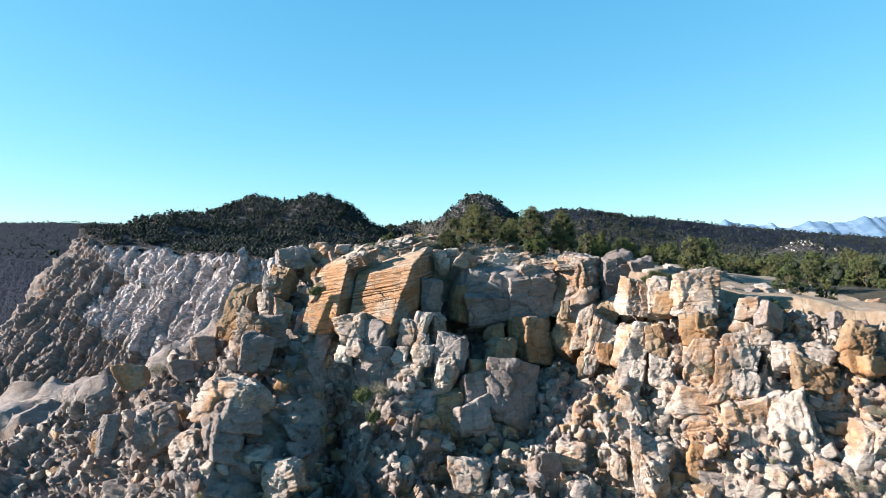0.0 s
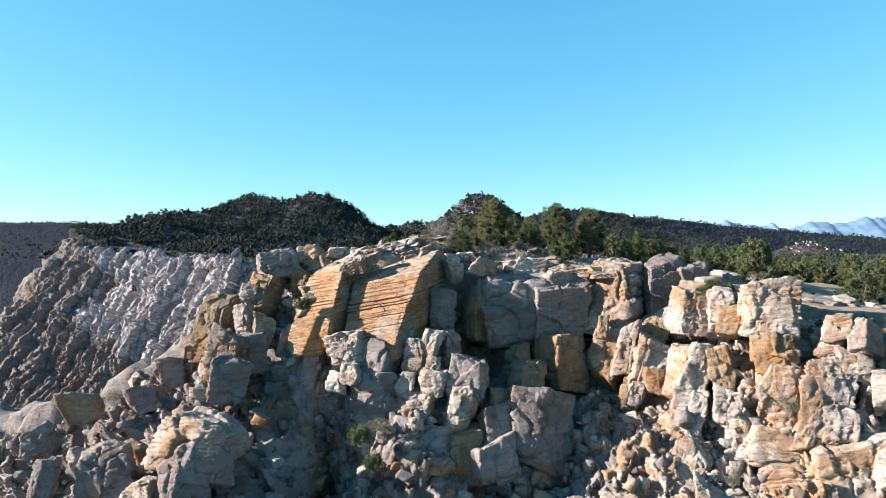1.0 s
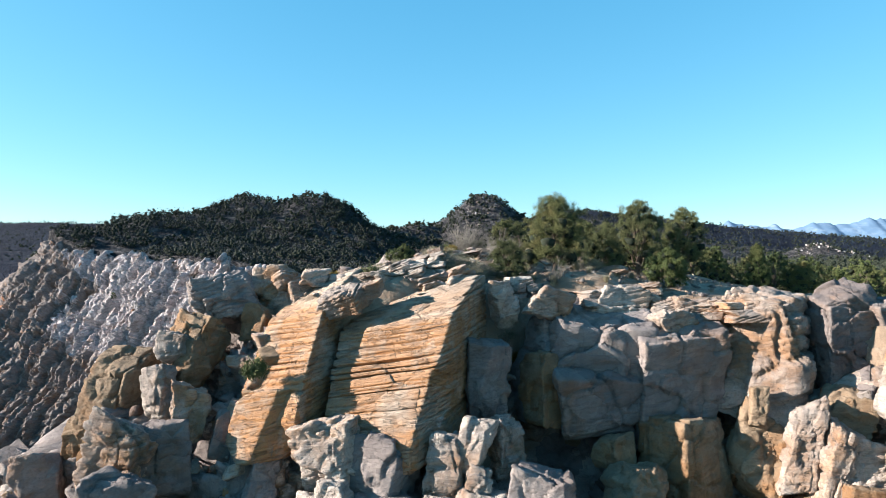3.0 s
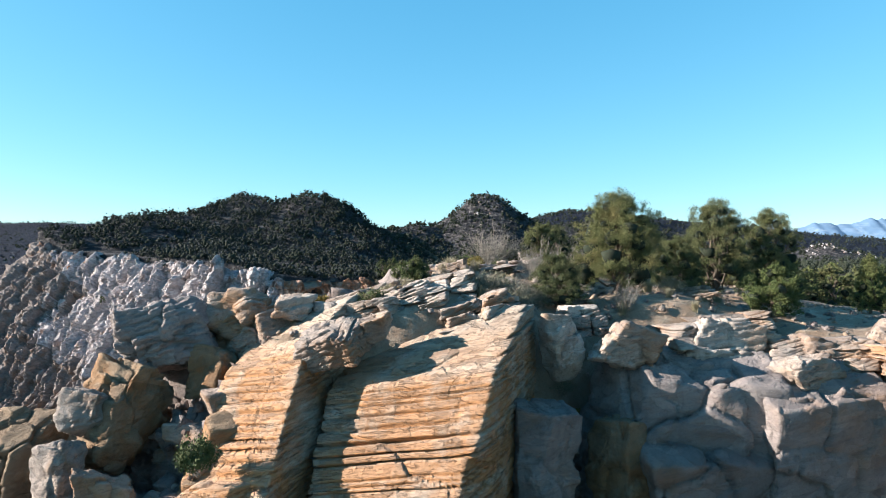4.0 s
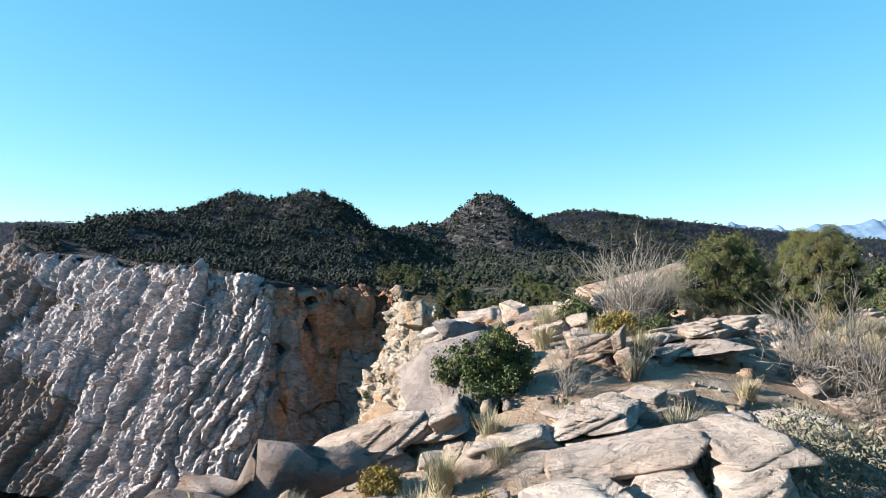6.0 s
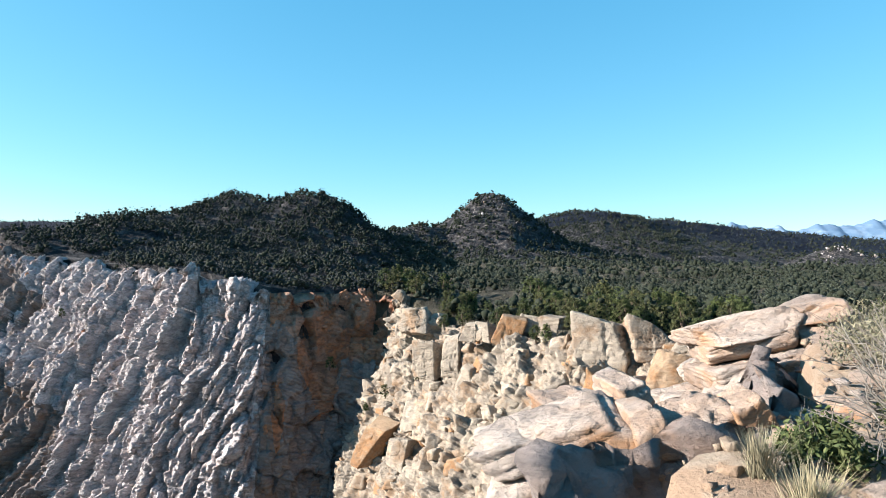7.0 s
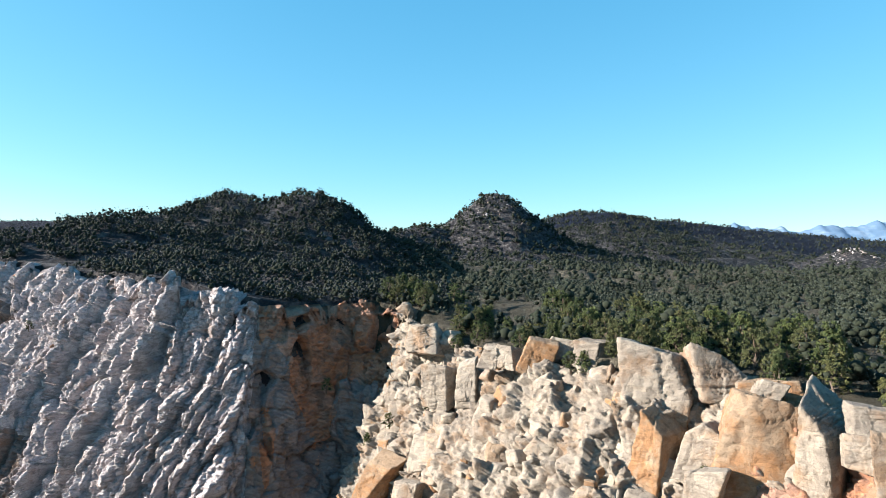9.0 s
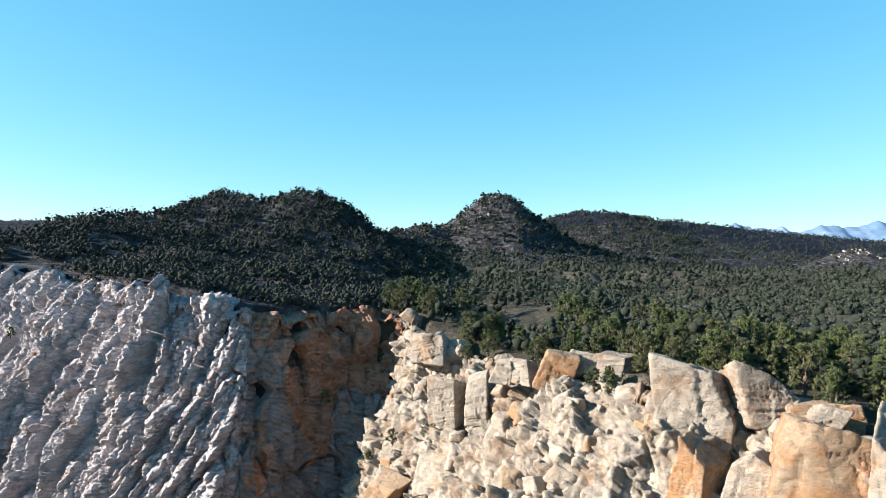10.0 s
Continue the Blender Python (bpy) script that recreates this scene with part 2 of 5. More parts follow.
# ---- mesh helpers ----
def mesh_of(name, verts, quads, mats, soft=False, index=None):
    me = bpy.data.meshes.new(name)
    quads = np.asarray(quads, np.int32)
    k = quads.shape[1]
    me.vertices.add(len(verts))
    me.vertices.foreach_set("co", np.asarray(verts, np.float32).ravel())
    me.loops.add(quads.size)
    me.loops.foreach_set("vertex_index", quads.ravel())
    me.polygons.add(len(quads))
    me.polygons.foreach_set("loop_start", np.arange(0, quads.size, k, dtype=np.int32))
    for m in mats if isinstance(mats, (list, tuple)) else [mats]:
        me.materials.append(m)
    if index is not None:
        me.polygons.foreach_set("material_index", np.asarray(index, np.int32))
    if soft:
        me.polygons.foreach_set("use_smooth", np.ones(len(quads), bool))
    me.update(calc_edges=True)
    return me


def grid_quads(nu, nv):
    a = (np.arange(nu - 1)[:, None] * nv + np.arange(nv - 1)[None]).ravel()
    return np.stack([a, a + nv, a + nv + 1, a + 1], 1)


def part(name, me, parent, label=""):
    ob = new(name, me)
    ob.parent = parent
    return tagged(ob, label)


# ---- the lie of the land ----
FRONT = [(-75, 66, -32), (-60, 65, -25), (-42, 64, -17.5), (-32, 65.5, -13), (-25.5, 66, -9.5), (-19, 65.5, -5), (-14, 65.5, -1.5), (-10.5, 62.5, -0.6),
         (-3, 64, -0.4), (2, 67, -1.0), (8, 66.5, -1.2), (13, 65.5, -1.3), (17, 61.5, -2.2), (22, 57, -3.4), (27, 54, -4.2), (34, 48.5, -5), (50, 42, -6.5), (80, 32, -9), (200, 0, -14)]
BACK = [(-22, 247, -8), (-15, 231, -11), (-10, 223, -12.5), (-5, 217.5, -13), (0, 204, -12), (4.4, 193, -11), (9, 188, -10.5), (14, 179, -9.5), (19, 176.5, -9), (26, 172, -10.5),
        (30, 160, -12), (33, 148, -11), (32, 132, -8), (24, 118, -4), (12, 108, -1.5), (7, 103, -0.3), (4.5, 93.5, 1.6), (0.5, 89, 1.6), (-2.5, 82, 1.4), (-6.6, 80.5, 1.0), (-6.6, 75, 0.6), (-7.6, 71, 0.5), (-12, 70, -0.8), (-22, 72, -8), (-34, 74, -16), (-75, 78, -35)]
WEST = [(-240, 420, -14), (-196, 345, -6), (-176, 318, 7), (-166, 302, 4), (-148, 290, 0), (-126, 277.5, -0.5), (-110, 266, -1), (-95, 258, -1), (-78, 243, -2), (-61, 237.5, -4),
        (-52, 236, -6.2), (-45.5, 240.5, -6.8), (-38.5, 247.5, -7), (-30, 251, -7.2), (-22, 247, -8)]
INSIDE = [(-4, 68, 0.5), (-3, 75, 1.2), (2, 77, 1.2), (5, 70, 0.3), (12, 72, -0.6), (20, 66, -2.2), (40, 66, -6), (30, 95, -3), (60, 100, -9), (10, 98, 0.4), (51, 217, -11), (59, 310, -15), (73, 393, -18),
          (160, 260, -16), (290, 720, -20), (0, 270, -9), (-10, 330, -9), (-100, 300, 1), (-60, 300, -1), (500, 900, -18), (0, 600, -8), (300, 1500, 0), (-150, 345, 6), (-300, 700, -10)]
EDGE = np.array([(x, y) for x, y, z in FRONT] + [(3600, -300), (3600, 4700), (-3600, 4700), (-3600, 1000), (-700, 800)] + [(x, y) for x, y, z in WEST[:-1]] + [(x, y) for x, y, z in BACK], float)
KNOTS = np.array(FRONT + BACK + WEST + INSIDE, float)
# crest lines of the hills: two ends, each with its height over the plain, the width of the flank, and how far the crest is worn down
CRESTS = [((-136, 398, 22), (-118, 414, 35), 85, 0.12), ((-118, 414, 33), (-74, 413, 33.5), 82, 0.0), ((-106, 413, 35.2), (-94, 413, 35.2), 60, 0.0), ((-74, 413, 35), (-62, 418, 29), 48, 0.12), ((-180, 335, 4), (-136, 398, 22), 75, 0.12),
          ((47, 830, 82), (48, 832, 82), 118, 0.05), ((10, 825, 42), (-48, 790, 40), 105, 0.12), ((110, 850, 30), (47, 830, 40), 150, 0.12), ((235, 1150, 86), (330, 1230, 76), 300, 0.12),
          ((330, 1230, 76), (560, 1420, 62), 330, 0.12), ((560, 1420, 62), (1300, 1900, 36), 380, 0.12), ((519, 945, 29), (535, 955, 27), 85, 0.12),
          ((-3200, 2300, 112), (-1240, 2330, 110), 700, 0.12), ((-1240, 2330, 110), (-600, 2500, 60), 500, 0.12), ((-420, 900, 22), (-200, 1000, 12), 200, 0.12)]


def signed_edge(x, y):
    """Metres from the rim: positive on the plateau, negative over the drop."""
    best = np.full(x.shape, 1e9)
    inside = np.zeros(x.shape, bool)
    for (ax, ay), (bx, by) in zip(EDGE, np.roll(EDGE, -1, 0)):
        dx, dy = bx - ax, by - ay
        f = np.clip(((x - ax) * dx + (y - ay) * dy) / (dx * dx + dy * dy), 0, 1)
        best = np.minimum(best, np.hypot(x - ax - f * dx, y - ay - f * dy))
        if dy:
            inside ^= ((ay > y) != (by > y)) & (x < ax + (y - ay) / dy * dx)
    return np.where(inside, best, -best)


def plateau(x, y):
    top, under = 0, 0
    for kx, ky, kz in KNOTS:
        w = 1 / (((x - kx) ** 2 + (y - ky) ** 2) + 1.0) ** 1.6
        top, under = top + w * kz, under + w
    z = top / under
    hills = np.zeros(x.shape)
    for (ax, ay, ah), (bx, by, bh), r, worn in CRESTS:
        dx, dy = bx - ax, by - ay
        f = np.clip(((x - ax) * dx + (y - ay) * dy) / (dx * dx + dy * dy), 0, 1)
        d = np.hypot(x - ax - f * dx, y - ay - f * dy) / r
        f2 = np.clip(1 - d, 0, None)
        hills = np.maximum(hills, (ah + f * (bh - ah)) * (f2 - worn * np.exp(-(d / 0.1) ** 2) + 0.03 * np.sin(d * 9) * f2))
    return z + hills


def land(x, y):
    close = 1 - smooth(100, 130, y)
    s = signed_edge(x, y) - 1.3 * close - 3.0 * smooth(100, 125, y) * smooth(290, 265, y) * smooth(-28, -22, x) - 2.6 * smooth(200, 225, y) * smooth(-24, -30, x) * smooth(320, 290, y)
    p = np.stack([x, y, 0 * x], 1)
    far = smooth(120, 500, y)
    z = plateau(x, y) + fbm(p * 0.05, 4, 3) * (0.5 + 3.0 * far) * smooth(0, 30, s) + fbm(p * 0.4, 3, 5) * 0.16
    z = z + 0.9 * blocks(p * (0.5, 0.5, 1), 6)[0] * smooth(-13, -20, x) * close
    steep = np.where((y > 205) & (x < -24), 9.0, 2.4 + 4.0 * close)
    drop = np.clip(-s, 0, None) * steep
    floor = -85 - 25 * (1 - smooth(0, 60, y)) + fbm(p * 0.03, 3, 9) * 5
    return np.where(s > 0, z, np.maximum(z - drop - 1.2 * smooth(0, 1.0, -s), np.minimum(floor, z)))


def stretch(*runs):
    """Grid lines: from, to, step, step, ..."""
    out = []
    for a, b, n, power in runs:
        f = np.linspace(0, 1, n, endpoint=False)
        out.append(a + (b - a) * (f ** power if power > 0 else 1 - (1 - f) ** -power))
    return np.concatenate(out + [[runs[-1][1]]])


gx = stretch((-3600, -240, 50, -2.2), (-240, -45, 70, 1), (-45, 45, 160, 1), (45, 130, 40, 1), (130, 3600, 90, 2.0))
gy = stretch((-300, 40, 14, -2), (40, 110, 130, 1), (110, 340, 80, 1), (340, 1300, 140, 1.3), (1300, 4700, 50, 1.6))
X, Y = [a.ravel() for a in np.meshgrid(gx, gy, indexing="ij")]
Z = land(X, Y)
quads = grid_quads(len(gx), len(gy))
middle = np.stack([X, Y], 1)[quads].mean(1)
is_far = ((middle[:, 1] > 112) | (middle[:, 0] > 45)).astype(int) * 3
is_far[(middle[:, 0] < -30) & (middle[:, 1] > 205) | (middle[:, 1] > 600) | (middle[:, 0] < -100) & (middle[:, 1] > 110)] = 1
is_far[(middle[:, 0] < -12.5) & (middle[:, 1] < 110)] = 2
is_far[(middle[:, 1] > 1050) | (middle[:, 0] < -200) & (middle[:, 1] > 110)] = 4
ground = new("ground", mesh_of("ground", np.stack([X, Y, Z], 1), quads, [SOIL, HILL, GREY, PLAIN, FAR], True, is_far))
tagged(ground, "pinkish soil plateau, scrubby hills and valley floor", "ground", kind="structure")


def ground_z(x, y):
    return float(land(np.array([float(x)]), np.array([float(y)]))[0])


# ---- cliff faces ----
def spline(points, n, fine=None):
    """A smooth line through the points; fine(x, y) says how closely it is divided."""
    pts = np.asarray(points, float)
    leg = np.concatenate([[0], np.cumsum(np.linalg.norm(np.diff(pts, axis=0), axis=1))])
    s = np.linspace(0, leg[-1], n)
    if fine:
        t = np.linspace(0, leg[-1], 4000)
        total = np.cumsum(fine(np.interp(t, leg, pts[:, 0]), np.interp(t, leg, pts[:, 1])))
        total = (total - total[0]) / (total[-1] - total[0])
        s = np.interp(np.linspace(0, 1, n), total, t)
    k = np.clip(np.searchsorted(leg, s, side="right") - 1, 0, len(pts) - 2)
    f = ((s - leg[k]) / (leg[k + 1] - leg[k]))[:, None]
    g = np.vstack([2 * pts[0] - pts[1], pts, 2 * pts[-1] - pts[-2]])
    a, b, c, d = g[k], g[k + 1], g[k + 2], g[k + 3]
    return 0.5 * (2 * b + (c - a) * f + (2 * a - 5 * b + 4 * c - d) * f ** 2 + (3 * b - a - 3 * c + d) * f ** 3), k + f[:, 0]


def along(points, where):
    """The same line at given places, counted in legs."""
    pts = np.asarray(points, float)
    k = np.clip(np.floor(where).astype(int), 0, len(pts) - 2)
    f = (where - k)[:, None]
    return pts[k] * (1 - f) + pts[k + 1] * f


def cliff(name, rim, foot, nu, nv, shape, mats, paint=None, label="", curve=0.0, lip=3.0, reach=1.0, fine=None):
    """A rock face between a rim line and a foot line; shape(p, v) is the relief along the face's normal. It turns over the rim onto the plateau."""
    top, where = spline(rim, nu, fine)
    low = along(foot, where) if len(foot) == len(rim) else spline(foot, nu)[0]
    low = top + (low - top) * reach
    v = np.linspace(0, 1, nv)
    f = v[None, :, None]
    p = top[:, None] * (1 - f) + low[:, None] * f
    out = low - top
    out[:, 2] = 0
    out /= np.linalg.norm(out, axis=1)[:, None] + 1e-9
    p = p + out[:, None] * (np.sin(v * math.pi) * curve)[None, :, None]
    back = np.linspace(1, 0, 8, endpoint=False)
    inner = top[:, None] - out[:, None] * (back * lip)[None, :, None] - np.array([0, 0, 1.0]) * (back ** 2 * 1.3 + 0.05)[None, :, None]
    p = np.concatenate([inner, p], 1)
    vv = np.concatenate([np.zeros(8), v])
    nv = len(vv)
    du, dv = np.gradient(p, axis=0), np.gradient(p, axis=1)
    nrm = np.cross(dv, du)
    nrm /= np.linalg.norm(nrm, axis=2)[..., None] + 1e-9
    if (nrm * out[:, None]).sum() < 0:
        nrm = -nrm
    flat, n = p.reshape(-1, 3), nrm.reshape(-1, 3)
    flat = flat + n * shape(flat, np.tile(vv, nu))[:, None]
    quads = grid_quads(nu, nv)
    index = None
    if paint:
        index = paint(flat[quads].mean(1))
    ob = new(name, mesh_of(name, flat, quads, mats, False, index))
    return tagged(ob, label, "cliff", kind="structure")


def pillow(p, seed):
    """Swelling bodies of rock parted by sharp clefts: the swell (0 in a cleft, 1 on the back) a value for each body, and the place across it."""
    i = np.floor(p).astype(np.int64)
    best, second, own, side = np.full(len(p), 9.0), np.full(len(p), 9.0), np.zeros(len(p)), np.zeros(len(p))
    for dx in (-1, 0, 1):
        for dy in (-1, 0, 1):
            for dz in (-1, 0, 1):
                c = i + (dx, dy, dz)
                r = [cell_hash(c[:, 0], c[:, 1], c[:, 2], seed + k) for k in range(4)]
                off = p - (c + np.stack(r[:3], 1))
                d = np.sqrt((off ** 2).sum(1))
                near = d < best
                second = np.where(near, best, np.minimum(second, d))
                own = np.where(near, r[3] * 2 - 1, own)
                side = np.where(near, off[:, 0], side)
                best = np.where(near, d, best)
    return np.sqrt(np.clip((second - best) / 0.6, 0, 1)), own, side


def near_shape(p, v):
    q = p @ np.array(Euler((0.15, 0.3, 0.2)).to_matrix()).T
    a, ca = blocks(q * (0.42, 0.42, 0.36), 11, 0.9)
    b, cb = blocks(q * (0.95, 0.95, 1.2), 12, 0.9)
    c, cc = blocks(q * (2.1, 2.1, 2.6), 13, 0.8)
    x, z = p[:, 0], p[:, 2]
    basin = np.exp(-((x + 9.8) / 3.8) ** 2) * smooth(-7.5, -12, z) * smooth(-20, -16, z) * 8.0 - np.exp(-((x + 18.5) / 2.4) ** 2) * smooth(-5, -9, z) * smooth(-22, -17, z) * 2.0 + np.exp(-((x - 6.0) / 3.0) ** 2) * smooth(-6, -9, z) * smooth(-17, -14, z) * 2.2
    gully = np.exp(-((x - 0.8) / 1.8) ** 2) * smooth(1, -4, z) * 2.2
    wall = smooth(-13.5, -11, x) * smooth(19, 16, x) * smooth(-11, -7, z) * 2.6
    return (0.9 * a + 0.5 * b + 0.2 * c) * (1 - 0.25 * wall) - 0.4 * ca - 0.2 * cb - 0.08 * cc + fbm(p * 2.2, 3, 4) * 0.06 - basin - gully - wall - 1.5


def rib_shape(p, v):
    """Leaning, rounded buttresses parted by sharp clefts, broken across by joints and thin beds."""
    q = p.copy()
    q[:, 0] -= 0.44 * p[:, 2] + 3.6 * fbm(p * 0.045, 2, 36)
    q[:, 2] += 1.6 * soft_noise(p * 0.1, 37)
    a, oa, sa = pillow(q * (0.16, 0.07, 0.045), 31)
    b, ob, sb = pillow(q * (0.33, 0.2, 0.15), 33)
    c, oc, sc = pillow(q * (0.80, 0.6, 0.75), 38)
    east = smooth(-57, -51, p[:, 0])
    f1, k1 = blocks(p * (0.13, 0.13, 0.08), 40, 0.9)
    f2, k2 = blocks(p * (0.4, 0.4, 0.28), 42, 0.9)
    lay = q[:, 2] * 1.1 + 0.22 * q[:, 0] + 1.5 * soft_noise(p * 0.25, 39)
    bed = cell_hash(np.floor(lay).astype(np.int64), i_zero(lay), i_zero(lay), 5) - 1.3 * np.clip(1 - (lay % 1.0) / 0.22, 0, 1)
    ribs = 2.8 * a + 2.2 * oa + 2.6 * sa + 1.3 * b + 0.9 * ob + 1.2 * sb + 0.3 * c + 0.3 * oc + 0.3 * sc + 0.5 * f2 - 0.45 * k2 - 3.0
    alcove = 2.2 * f1 - 0.5 * k1 + 0.7 * f2 - 0.3 * k2 - 0.6
    return ribs * (1 - east) + alcove * east + 0.34 * bed + fbm(p * 0.9, 3, 35) * 0.12 - 0.6


def i_zero(v):
    return np.zeros(len(v), np.int64)


def buff_shape(p, v):
    """Big fractured blocks with flat faces above, rubble and broken ledges below."""
    q = p @ np.array(Euler((0.2, 0.35, 0.4)).to_matrix()).T
    a, ca = blocks(q * (0.12, 0.12, 0.10), 41, 0.5)
    b, cb = blocks(q * (0.30, 0.30, 0.25), 42, 0.7)
    c, cc = blocks(q * (0.7, 0.7, 0.8), 43, 0.9)
    d, cd = blocks(q * (1.5, 1.5, 1.8), 45, 0.8)
    return 1.5 * a - 0.6 * ca + 0.8 * b - 0.45 * cb + 0.42 * c - 0.2 * cc + 0.14 * d - 0.06 * cd + fbm(p * 1.1, 2, 44) * 0.06 - 0.6


def side_shape(p, v):
    a, ca = blocks(p * (0.3, 0.3, 0.4), 51)
    b, cb = blocks(p * (0.9, 0.9, 1.4), 52)
    return 0.8 * a - 0.8 * ca + 0.3 * b - 0.25 * cb - 0.4


def west_rock(c):
    n = fbm(c * (0.1, 0.1, 0.05), 3, 8)
    rust = (c[:, 0] > -53.5 - 0.1 * c[:, 2]) & (n + 0.03 * (c[:, 2] + 26) > -0.1) | (n > 0.95)
    brown = (c[:, 0] + 0.5 * c[:, 2] + 16 * fbm(c * 0.06, 3, 9) < -150) | (c[:, 0] > -53)
    return np.where(rust, 1, np.where(brown, 2, 0))


FOOT = [(-85, 42, -62), (-72, 42, -52), (-56, 42, -44), (-42, 42, -38), (-34, 42, -34), (-26, 40, -32), (-19, 40, -31), (-12, 40, -31), (-4, 40, -31), (3, 40, -31), (8, 40, -31),
        (12, 39, -31), (17, 38, -30.5), (22, 36, -30), (27, 34, -29.5), (36, 31, -29), (52, 26, -30), (80, 16, -31), (200, -20, -36)]
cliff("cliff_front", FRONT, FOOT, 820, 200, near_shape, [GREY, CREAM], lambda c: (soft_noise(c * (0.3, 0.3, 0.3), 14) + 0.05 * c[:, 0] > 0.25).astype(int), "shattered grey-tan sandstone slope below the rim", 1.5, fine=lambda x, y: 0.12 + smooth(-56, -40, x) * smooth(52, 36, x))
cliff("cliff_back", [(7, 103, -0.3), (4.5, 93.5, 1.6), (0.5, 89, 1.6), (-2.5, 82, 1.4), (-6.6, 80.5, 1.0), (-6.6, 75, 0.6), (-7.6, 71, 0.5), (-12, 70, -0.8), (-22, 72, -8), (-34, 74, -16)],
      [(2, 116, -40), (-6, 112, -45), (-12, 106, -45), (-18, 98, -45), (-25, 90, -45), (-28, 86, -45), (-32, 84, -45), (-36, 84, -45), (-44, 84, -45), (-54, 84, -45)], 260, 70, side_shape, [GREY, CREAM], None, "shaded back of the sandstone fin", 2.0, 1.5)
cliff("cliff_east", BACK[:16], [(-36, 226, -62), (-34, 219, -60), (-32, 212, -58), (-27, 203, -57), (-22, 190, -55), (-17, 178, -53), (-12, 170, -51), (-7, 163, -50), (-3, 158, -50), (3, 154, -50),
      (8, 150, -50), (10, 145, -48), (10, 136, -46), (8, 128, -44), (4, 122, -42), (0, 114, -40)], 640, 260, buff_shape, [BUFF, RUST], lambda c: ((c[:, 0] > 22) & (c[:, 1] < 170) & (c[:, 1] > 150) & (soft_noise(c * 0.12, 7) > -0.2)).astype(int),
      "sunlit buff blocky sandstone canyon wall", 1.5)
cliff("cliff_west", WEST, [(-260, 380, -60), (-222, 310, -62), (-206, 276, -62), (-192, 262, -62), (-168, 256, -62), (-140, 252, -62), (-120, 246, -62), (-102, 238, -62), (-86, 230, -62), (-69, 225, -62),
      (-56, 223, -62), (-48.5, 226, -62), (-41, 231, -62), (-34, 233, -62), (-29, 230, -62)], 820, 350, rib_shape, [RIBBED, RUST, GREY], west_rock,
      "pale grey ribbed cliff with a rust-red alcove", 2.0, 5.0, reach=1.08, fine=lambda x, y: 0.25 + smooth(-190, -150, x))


# ---- rocks ----
SHELL = {}


def shell(n):
    """A cube's skin, n quads a side, from -1 to 1."""
    if n not in SHELL:
        t = np.linspace(-1, 1, n + 1)
        a, b = [g.ravel() for g in np.meshgrid(t, t, indexing="ij")]
        one = np.ones_like(a)
        sides = [(a, b, one), (b, a, -one), (one, a, b), (-one, b, a), (b, one, a), (a, -one, b)]
        q = grid_quads(n + 1, n + 1)
        verts = np.concatenate([np.stack(s, 1) for s in sides])
        faces = np.concatenate([q + k * len(a) for k in range(6)])
        keys, back = np.unique(np.round(verts * n * 2).astype(int), axis=0, return_inverse=True)
        SHELL[n] = keys / (n * 2.0), back.ravel()[faces]
    return SHELL[n]


